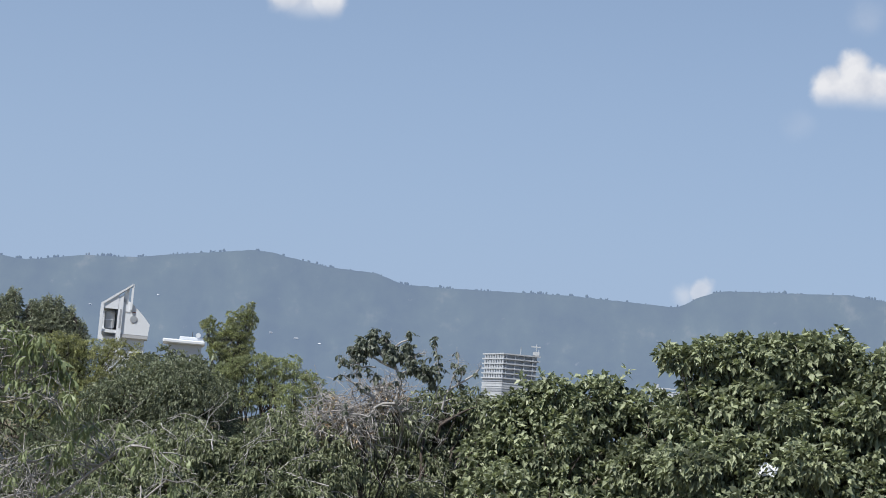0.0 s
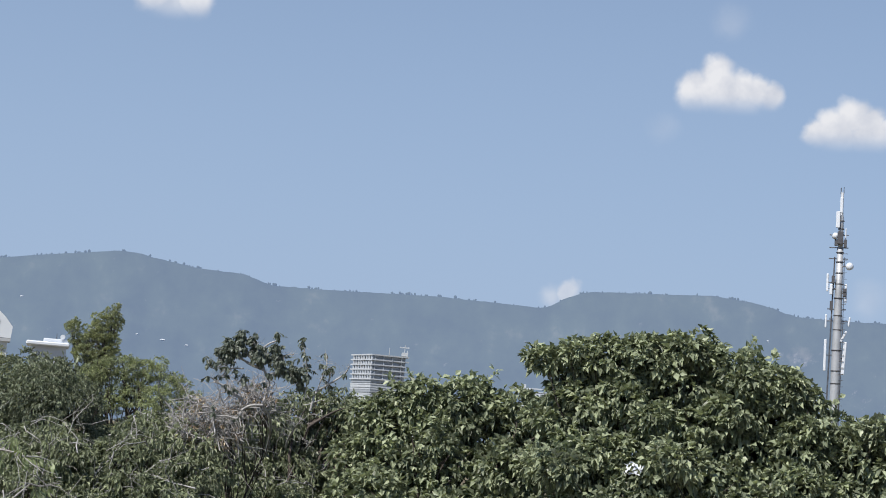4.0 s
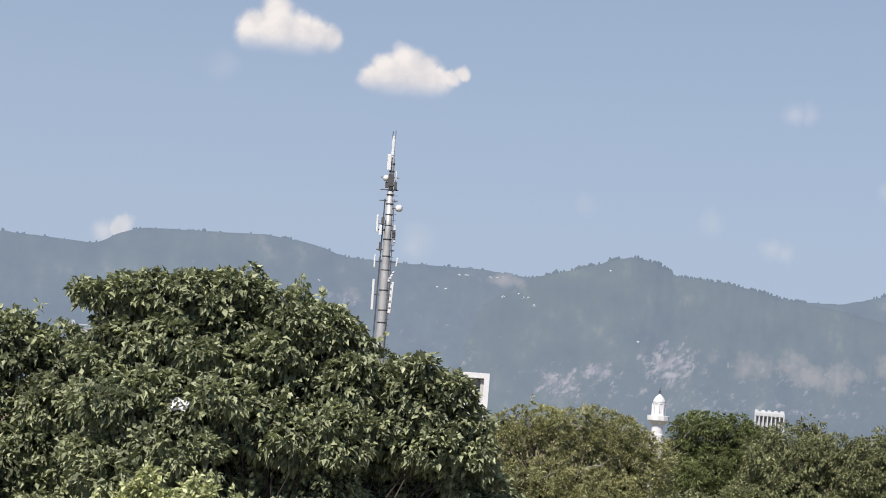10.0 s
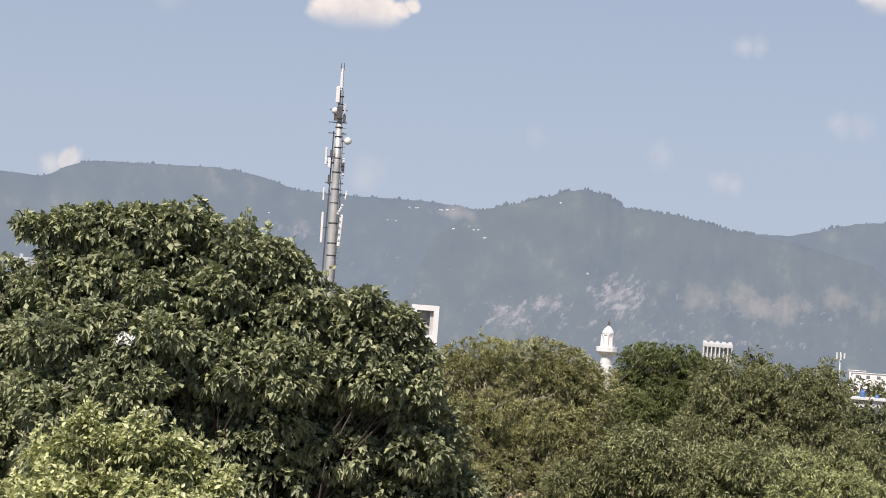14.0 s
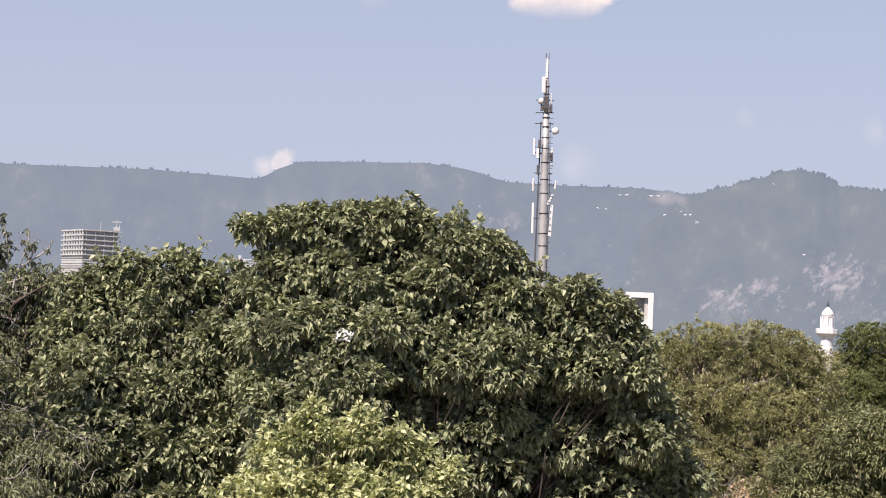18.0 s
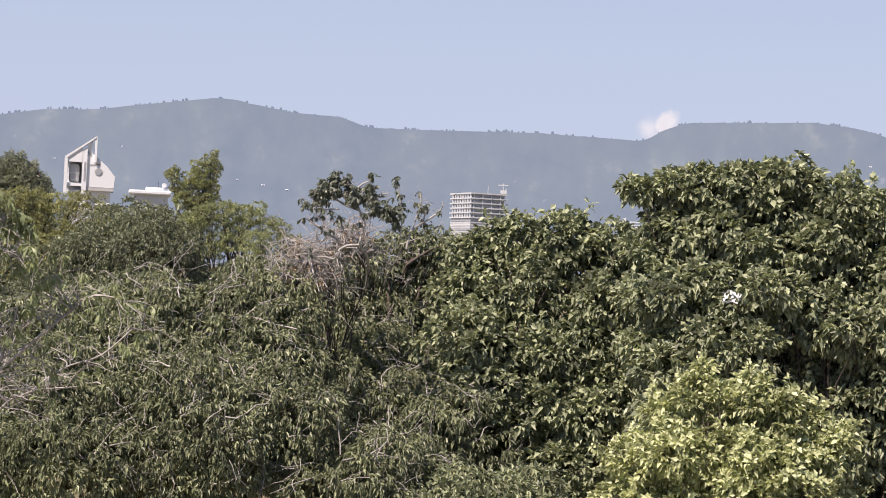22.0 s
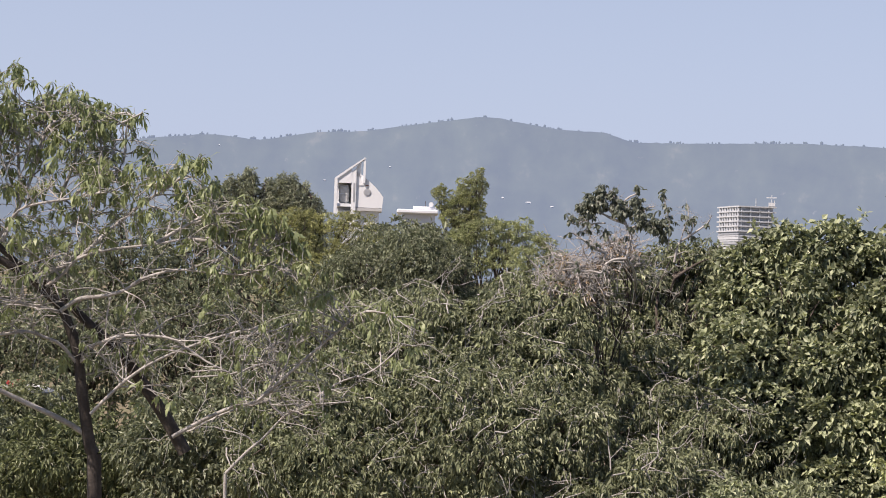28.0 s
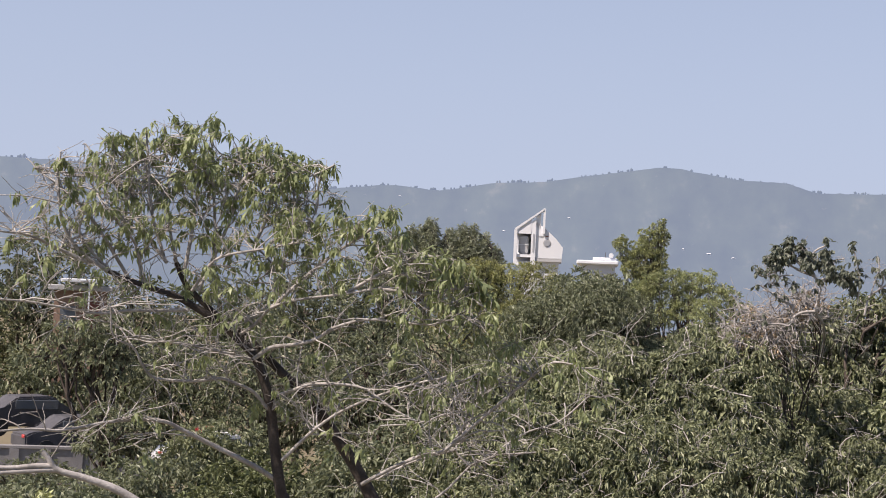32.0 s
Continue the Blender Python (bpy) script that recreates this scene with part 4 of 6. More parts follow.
def white_roof():
    d = 260.0
    m = frame_at(-13.3, d)
    t = set_pose(thing("white_roofed_hall", (0, 0, 0), "low hall with a white roof behind treetops", "building"), m)
    k = d * math.tan(radians(1))
    z = lambda el: EYE.z + d * math.tan(radians(el))
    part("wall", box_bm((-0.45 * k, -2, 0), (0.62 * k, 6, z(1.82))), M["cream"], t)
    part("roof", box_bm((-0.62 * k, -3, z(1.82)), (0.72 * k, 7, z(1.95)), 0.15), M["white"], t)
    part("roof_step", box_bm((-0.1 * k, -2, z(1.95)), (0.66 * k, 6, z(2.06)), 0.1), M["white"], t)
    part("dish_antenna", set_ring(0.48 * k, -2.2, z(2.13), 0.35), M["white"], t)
    part("roof_mast", lathe_bm(((0.05, z(2.0)), (0.04, z(2.25))), 6, (0.3 * k, 0)), M["dark_steel"], t)


def square_frame_building():
    d = 170.0
    m = frame_at(15.1, d, 0)
    t = set_pose(thing("framed_block", (0, 0, 0), "pale concrete block with a square open frame", "building"), m)
    k = d * math.tan(radians(1))
    z = lambda el: EYE.z + d * math.tan(radians(el))
    x = lambda az: (az - 15.1) * k
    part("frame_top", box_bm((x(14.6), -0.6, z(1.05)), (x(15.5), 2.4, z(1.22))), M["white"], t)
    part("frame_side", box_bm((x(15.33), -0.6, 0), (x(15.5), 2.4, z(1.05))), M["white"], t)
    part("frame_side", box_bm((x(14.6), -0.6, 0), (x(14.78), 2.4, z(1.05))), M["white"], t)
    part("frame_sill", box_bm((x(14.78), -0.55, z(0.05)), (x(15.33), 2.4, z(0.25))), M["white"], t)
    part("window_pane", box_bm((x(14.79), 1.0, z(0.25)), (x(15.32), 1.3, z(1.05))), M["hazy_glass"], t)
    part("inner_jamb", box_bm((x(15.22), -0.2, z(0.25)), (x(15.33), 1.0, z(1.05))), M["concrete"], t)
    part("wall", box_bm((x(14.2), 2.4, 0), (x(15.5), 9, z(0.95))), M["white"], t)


def column_building():
    d = 620.0
    m = frame_at(24.5, d, 0)
    t = set_pose(thing("columned_building", (0, 0, 0), "white block with tall columns and a heavy cornice", "building"), m)
    k = d * math.tan(radians(1))
    z = lambda el: EYE.z + d * math.tan(radians(el))
    part("core", box_bm((-0.40 * k, 1, 0), (0.44 * k, 10, z(0.58))), M["hazy_glass"], t)
    part("cornice", box_bm((-0.47 * k, -0.6, z(0.56)), (0.48 * k, 11, z(0.66))), M["grey_wall"], t)
    part("parapet", box_bm((-0.46 * k, -0.2, z(0.66)), (0.46 * k, 10.5, z(0.71))), M["cream"], t)
    for q in range(8):
        xx = (-0.44 + q * 0.128) * k
        part("column", box_bm((xx - 0.25, -0.5, 0), (xx + 0.25, 0.3, z(0.56)), 0.08), M["cream"], t)
    for q in range(5):
        xx = (-0.4 + q * 0.2) * k
        part("roof_block", box_bm((xx - 0.7, 1, z(0.71)), (xx + 0.5, 3, z(0.75))), M["cream"], t)


def flat_block(name, label, az, d, e0, e1, w, mat, extra=()):
    m = frame_at(az, d)
    t = set_pose(thing(name, (0, 0, 0), label, "building"), m)
    k = d * math.tan(radians(1))
    z = lambda el: EYE.z + d * math.tan(radians(el))
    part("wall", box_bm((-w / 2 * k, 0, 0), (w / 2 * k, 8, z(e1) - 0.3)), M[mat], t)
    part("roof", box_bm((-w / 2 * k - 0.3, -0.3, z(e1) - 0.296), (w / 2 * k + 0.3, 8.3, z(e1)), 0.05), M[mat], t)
    n = max(2, int(w * k / 3.2))
    for q in range(n):
        xx = (-w / 2 + (q + 0.5) * w / n) * k
        part("window", box_bm((xx - 0.7, -0.06, z(e1) - 2.2), (xx + 0.7, 0.1, z(e1) - 1.0)), M["glass"], t)
    return t


def water_tanks():
    d = 190.0
    for az, el, r in ((29.12, -0.52, 0.28), (29.56, -0.64, 0.24)):
        m = frame_at(az, d)
        z0 = EYE.z + d * math.tan(radians(el - 0.2))
        t = set_pose(thing("water_tank", (0, 0, 0), "bright blue plastic water tank on a roof", "tank", "blue roof tanks"), Matrix.Translation((m.translation.x, m.translation.y, z0)))
        part("barrel", lathe_bm(((r, 0), (r * 1.03, 0.2), (r, 0.33), (r * 1.03, 0.5), (r, 0.68), (r * 0.85, 0.82), (r * 0.35, 0.92)), 16), M["blue"], t, smooth=True)
        part("lid", lathe_bm(((r * 0.38, 0.90), (r * 0.38, 0.97), (0.1, 1.0)), 12), M["blue"], t)
    flat_block("flat_roofed_house", "white flat-roofed house below blue tanks", 29.3, d - 1.5, -2, -0.67, 0.9, "cream")


build_mast()
build_minaret()
slab_tower()
gable_tower()
white_roof()
square_frame_building()
column_building()
flat_block("long_white_block", "long low white block at the foot of hills", 29.4, 700, -0.6, 0.10, 1.3, "white")
flat_block("stepped_white_block", "white upper storey of a long low building", 28.9, 712, -0.6, 0.16, 0.5, "white")
flat_block("low_white_block", "low white block among far trees", 30.7, 760, -0.6, 0.06, 1.1, "cream")
water_tanks()


# ---------------------------------------------------------------- trees
tree("broadleaf_tree", "large dense tree with broad green leaves in spreading layers", (
    (2.7, 2.77, 0.8, 0.33), (3.5, 1.6, 0.8, 0.62), (3, 0.8, 0.9, 0.7), (5, 2.1, 1.2, 0.6), (3.7, 2.82, 1, 0.55), (5.2, 2.87, 1.4, 0.83), (6.6, 2.97, 1.3, 0.88), (7.3, 3.12, 0.8, 0.77), (8.7, 2.47, 1.2, 0.79), (9.8, 2.32, 1, 0.83), (10.6, 1.8, 0.8, 0.9),
    (4.5, 1.45, 1.3, 0.79), (6.2, 1.23, 1.8, 1.15), (8.6, 0.93, 1.9, 1.15), (10.6, 0.64, 1.5, 1.02), (11.6, 0.53, 1.2, 1.09), (12.8, 0.53, 1.2, 1.15), (13.8, 0.28, 1, 1.09), (14.45, 0, 0.6, 0.9), (3.8, 0.44, 1, 1.02),
    (4.2, -0.56, 2, 1.02, -0.7), (7.2, -0.78, 2.4, 1.28, -0.7), (10, -1.08, 2.2, 1.28, -0.6), (12.8, -1.18, 2.05, 1.28, 0.2), (14.8, -1.38, 1.19, 1.28, 0.2),
    (5, -2.58, 2.4, 1.28, -1.2), (8.5, -2.88, 2.81, 1.41, 0.3), (12, -3.08, 2.59, 1.41, 0.9), (15, -3.08, 1.73, 1.28, 0.9),
    (5, -4.58, 2.6, 1.41, -1.5), (9, -4.88, 3.02, 1.41, 0.5), (13, -4.98, 2.81, 1.41, 1.7), (15.9, -4.88, 1.62, 1.28, 1.7),
    (6, -6.68, 3, 1.41, -1.6), (10.5, -6.88, 3.24, 1.41, 1.3), (14.5, -6.88, 2.81, 1.41, 2.1), (16.8, -6.57, 1.19, 1.15, 2.1)),
     36, "leaf", 0.155, 0.66, 0.112, 5, 0.6, 0.6, seed=1, sprays=150, wood=0.12, bark="dark_bark")
tree("broadleaf_tree", "dense tree with broad green leaves beside a taller one", (
    (-1.6, 0.89, 0.9, 0.92), (0.1, 0.99, 1.2, 1), (1.6, 0.8, 1, 0.83), (2.8, 0.7, 0.9, 0.83), (-2.6, 0.25, 0.9, 0.9), (-3, -1.07, 1.2, 1.15), (-1, -0.67, 1.8, 1.15, -0.5), (1.6, -0.87, 1.9, 1.15, -0.5),
    (-2, -2.38, 2, 1.28, -1), (0.9, -2.68, 2.4, 1.41, -1), (-1.4, -4.38, 2.4, 1.41, -1.4), (1.6, -4.68, 2.4, 1.41, -1.4), (0, -6.49, 3, 1.54, -1.6)),
     40, "leaf", 0.155, 0.66, 0.122, 5, 0.6, 0.6, seed=2, sprays=80, wood=0.2)
tree("lime_tree", "bright yellow-green leafy treetop in sunlight", ((4.9, -3.75, 0.9, 0.9), (6.4, -3.8, 1.0, 0.85), (7.6, -4.4, 0.9, 0.9), (3.8, -4.6, 0.8, 0.9), (8.6, -5.3, 0.9, 1.0), (2.8, -6.0, 0.9, 0.9), (5.6, -5.6, 2.2, 1.4), (7.0, -6.6, 2.4, 1.4), (4.0, -7.4, 2.2, 1.4), (6.0, -9.0, 3.4, 2.0), (4.9, -3.0, 0.32, 0.35), (9.2, -4.9, 0.5, 0.6)),
     16, "lime", 0.062, 0.56, 0.051, 5, 0.15, 0.6, seed=3, sprays=280, wood=0.022)
tree("lime_bush", "tip of a bright yellow-green leafy bush", ((-31.15, -6.79, 0.42, 0.4), (-31.35, -7.64, 0.8, 0.8), (-30.85, -8.64, 1.1, 0.9)), 16, "lime", 0.062, 0.56, 0.055, 5, 0.15, 0.6, seed=19, wood=0.022, category="bush", sprays=12)
tree("thinning_tree", "half-bare tree with drooping leaves and pale branches", ((-6.3, -0.5, 1.5, 1.2), (-5.6, -0.17, 1.3, 1.22), (-4.2, 0.28, 1.2, 1.09), (-2.9, 0.08, 1.1, 1.09), (-7, -1.37, 1.3, 1.15), (-5, -1.78, 2, 1.28), (-2.8, -1.68, 1.6, 1.28), (-5.9, -3.28, 2.6, 1.41, -2), (-3, -3.38, 2, 1.41, -2), (-5.6, -4.99, 2.8, 1.54, -5), (-3, -5.29, 2.2, 1.54, -6), (-6, -6.8, 3.2, 1.66, -9)),
     44, "droop", 0.135, 0.36, 0.126, 6, 1.5, 0.55, seed=4, wood=0.2, bare=520, billows=17)
tree("drooping_tree", "spreading tree with drooping olive-green leaves", ((-13.2, -2.08, 2.4, 1.41), (-9.6, -1.58, 2.2, 1.41), (-16.3, -2.68, 2.2, 1.41), (-11.2, -2.98, 2.6, 1.41, -1), (-14.6, -3.68, 2.6, 1.41, -1.5), (-9.2, -3.48, 2.2, 1.41, -1.5), (-12, -4.58, 2.8, 1.41, -3), (-16.6, -4.88, 2.2, 1.41, -3), (-9.2, -5.08, 2.4, 1.41, -3.5), (-11.6, -6.39, 3.4, 1.54, -3.5), (-16.2, -6.59, 2.8, 1.54, -4)),
     39, "droop", 0.128, 0.36, 0.117, 6, 1.5, 0.55, seed=5, wood=0.2, bare=520, billows=17)
tree("round_dark_tree", "round dark tree with fine dull leaves", ((-13.8, -0.1, 1.9, 1.4), (-15.2, -0.4, 1.2, 1.2), (-12.5, -0.2, 1.2, 1.25), (-14.9, -1.6, 2.0, 1.2), (-12.6, -1.8, 2.2, 1.2), (-11.0, -1.8, 1.4, 1.1)), 60, "fine", 0.13, 0.36, 0.15, 5, 0.9, 0.7, seed=6, wood=0.2, billows=24, gaps=False)
tree("feathery_tree", "light green feathery tree with soft clumps", ((-12.1, 0.85, 0.5, 0.4), (-11.5, 1.2, 0.55, 0.45), (-10.8, 1.35, 0.6, 0.48), (-10.0, 1.3, 0.6, 0.46), (-9.3, 0.95, 0.55, 0.45), (-8.7, 0.4, 0.55, 0.45), (-11.2, 0.4, 0.7, 0.55), (-10.5, 0.6, 0.6, 0.5), (-9.7, 0.4, 0.55, 0.5, -3), (-9.0, -0.2, 0.6, 0.55), (-10.0, -0.3, 0.5, 0.6, -4), (-10.5, -0.9, 0.9, 0.8), (-9.2, -1.0, 0.8, 0.8)), 76, "feather", 0.105, 0.3, 0.11, 7, -0.1, 0.7, seed=7, wood=0.15, billows=9)
tree("yellowing_tree", "olive-yellow bushy treetop in front of towers", ((-18.3, 1.0, 0.6, 0.6), (-17.6, 1.3, 0.6, 0.5), (-16.9, 1.4, 0.6, 0.45), (-16.2, 1.3, 0.55, 0.45), (-15.5, 1.4, 0.55, 0.45), (-14.9, 1.2, 0.5, 0.42), (-18.0, 0.3, 0.8, 0.7), (-17.0, 0.5, 0.8, 0.65), (-15.9, 0.5, 0.8, 0.65), (-14.9, 0.4, 0.8, 0.65), (-16.5, -0.5, 2.0, 0.9)), 88, "yellow", 0.12, 0.3, 0.135, 7, -0.1, 0.7, seed=8, wood=0.15, billows=9)
for az, top, sd in ((-20.3, 2.5, 89), (-19.85, 2.67, 90), (-19.33, 2.88, 91), (-18.95, 2.95, 97), (-18.68, 3.14, 92), (-18.1, 2.85, 93), (-17.67, 3.01, 94), (-17.31, 2.98, 95), (-16.94, 2.73, 96), (-16.57, 2.29, 98)):
    tree("dark_conifer", "grey-green conifer in a hazy stand", ((az, top - 0.22, 0.16, 0.2), (az, top - 0.55, 0.29, 0.3), (az, top - 1.0, 0.4, 0.4), (az, top - 1.6, 0.45, 0.5)), 165, "conifer", 0.26, 0.28, 0.2, 6, -0.2, 0.6, seed=sd, wood=0.3, billows=8, gaps=False)
tree("tall_tree", "tall clumped tree with olive foliage", ((-12.55, 2.5, 0.22, 0.28), (-12.3, 2.1, 0.3, 0.28), (-11.75, 2.75, 0.27, 0.28), (-11.35, 3.05, 0.26, 0.28), (-11.2, 2.75, 0.2, 0.28), (-11.6, 2.35, 0.33, 0.3), (-11.95, 2.35, 0.28, 0.27), (-11.3, 2.2, 0.25, 0.28), (-12.0, 1.75, 0.48, 0.38), (-11.4, 1.7, 0.4, 0.38), (-11.8, 1.2, 0.5, 0.5)), 112, "tall", 0.125, 0.3, 0.10, 7, -0.2, 0.6, seed=10, wood=0.12, billows=9)
tree("olive_tree", "wispy fine-leaved tree turning olive brown", ((16.1, -0.9, 0.7, 0.9), (16.9, -0.45, 0.8, 0.8), (17.8, -0.4, 0.8, 0.8), (18.8, -0.5, 0.8, 0.82), (19.7, -0.7, 0.8, 0.95), (20.3, -1.1, 0.7, 0.9), (21.0, -1.25, 0.6, 0.85), (16.3, -2.4, 0.9, 1.2), (17.7, -2.2, 1.3, 1.2), (19.2, -2.4, 1.4, 1.2), (20.6, -2.6, 1.0, 1.2), (17.2, -4.2, 1.6, 1.4), (19.4, -4.4, 1.8, 1.4), (21.0, -4.6, 1.0, 1.0)),
     64, "olive", 0.13, 0.26, 0.116, 6, -0.45, 0.6, seed=11, wood=0.10, bare=150, billows=15, sprays=150)
tree("umbrella_tree", "dark green feathery umbrella-shaped tree", ((22.3, 0.1, 0.9, 0.35), (23.3, 0.05, 1.0, 0.32), (24.2, -0.15, 0.8, 0.3), (21.9, -0.35, 0.6, 0.3), (22.3, -0.75, 0.9, 0.4), (23.4, -0.75, 1.2, 0.4), (24.4, -0.9, 0.7, 0.4), (22.7, -1.4, 1.6, 0.5), (22.0, -2.2, 1.6, 0.8)), 96, "deep", 0.19, 0.32, 0.2, 6, 0.1, 0.6, seed=12, wood=0.22)
tree("grey_green_tree", "dull grey-green leafy tree", ((24.7, -0.9, 1.1, 1.1), (26.0, -0.7, 1.0, 1.0), (27.2, -0.9, 1.0, 1.1), (28.0, -1.1, 0.8, 1.2), (25.0, -2.4, 1.8, 1.3), (27.4, -2.6, 1.8, 1.3), (29.0, -2.9, 1.1, 1.2)), 70, "grey", 0.15, 0.34, 0.13, 6, 0.6, 0.7, seed=13, wood=0.2)
tree("grey_green_tree", "pale grey-green tree with feathery leaves", ((22.4, -3.4, 1.6, 1.4), (25.2, -4.0, 2.4, 1.6), (23.5, -5.8, 3.0, 1.8), (20.6, -4.6, 1.4, 1.4)), 50, "grey", 0.155, 0.34, 0.125, 6, 0.5, 0.7, seed=14, wood=0.2)
tree("yellow_green_bush", "yellow-green bush between grey trees", ((28.0, -4.0, 2.0, 1.5), (29.5, -4.8, 1.5, 1.5), (26.8, -5.4, 2.0, 1.5)), 48, "feather", 0.13, 0.34, 0.115, 6, 0.4, 0.7, seed=15, wood=0.15)
for az, el, w, h, d, leaf, sd in ((25.9, 0.35, 0.45, 0.45, 150, "grey", 31), (27.9, -0.05, 0.6, 0.5, 130, "grey", 32), (29.0, -1.1, 0.9, 0.6, 150, "dusk", 33), (29.6, -0.55, 1.2, 0.35, 420, "dusk", 34), (31.0, -0.45, 1.0, 0.35, 400, "dusk", 51), (29.4, -1.6, 1.0, 0.7, 150, "dusk", 52), (31.2, -1.0, 0.8, 0.6, 170, "dusk", 35),
                              (28.8, -2.6, 1.0, 0.9, 100, "grey", 36), (30.6, -3.0, 1.1, 0.9, 90, "dusk", 37), (19.9, -0.4, 0.8, 0.6, 150, "olive", 38), (18.9, -0.1, 1.0, 0.6, 160, "conifer", 39),
                              (-31.2, 0.9, 1.6, 1.4, 85, "fine", 40), (-28.4, -0.2, 1.5, 1.3, 95, "fine", 41), (-25.6, 0.0, 1.6, 1.4, 90, "fine", 42), (-22.8, 0.4, 1.6, 1.4, 95, "fine", 43), (-20.6, 0.4, 1.4, 1.5, 100, "fine", 44), (-28.7, -3.9, 1.1, 0.6, 52, "fine", 54), (-31.2, -5.6, 1.3, 0.6, 48, "fine", 53), (-29.4, -1.0, 1.3, 0.7, 62, "fine", 55),
                              (-30.5, -2.0, 1.6, 0.9, 70, "fine", 45), (-27.2, -2.2, 1.8, 1.3, 66, "fine", 46), (-23.8, -1.9, 1.9, 1.5, 64, "fine", 47), (-20.6, -2.0, 1.8, 1.6, 62, "fine", 48), (-18, -1.0, 1.8, 1.6, 66, "fine", 49), (-33.5, -1.0, 1.6, 1.6, 80, "dusk", 50), (-13.6, 1.3, 0.9, 0.35, 110, "fine", 56), (-12.6, 1.3, 0.6, 0.4, 105, "fine", 57), (-9.9, -0.7, 1.5, 0.8, 64, "fine", 58), (-7.6, -0.7, 1.3, 0.7, 58, "droop", 59)):
    tree("background_tree", "dull green leafy tree further off", ((az, el - 0.1, w, h), (az - w * 0.6, el - h * 0.6, w * 0.7, h * 0.7), (az + w * 0.6, el - h * 0.7, w * 0.7, h * 0.8), (az, el - h * 1.3, w * 1.1, h)), d, leaf, d * 0.0031, 0.34, d * 0.0043, 5, 0.4, 0.6, seed=sd, wood=0.2)
for az, el, w, h, d, leaf, sd in ((-27.5, -6.4, 2.4, 1.3, 42, "fine", 60), (-23.5, -6.2, 2.4, 1.4, 40, "dusk", 61), (-31.0, -7.0, 2.0, 1.2, 34, "fine", 66), (-19.5, -5.4, 2.6, 1.8, 38, "fine", 62), (17.8, -7.4, 1.6, 1.3, 52, "grey", 64), (17.4, -6.3, 1.5, 1.0, 60, "olive", 74), (-25.4, -4.7, 1.6, 0.8, 52, "droop", 72), (-1.5, -7.8, 2.6, 1.6, 34, "leaf", 65)):
    tree("understorey_bush", "leafy bush below taller trees", ((az, el, w, h), (az - w * 0.5, el - h * 0.5, w * 0.8, h), (az + w * 0.6, el - h * 0.6, w * 0.8, h)), d, leaf, 0.15, 0.38, 0.15, 5, 0.9, 0.6, seed=sd, wood=0.06, category="bush")


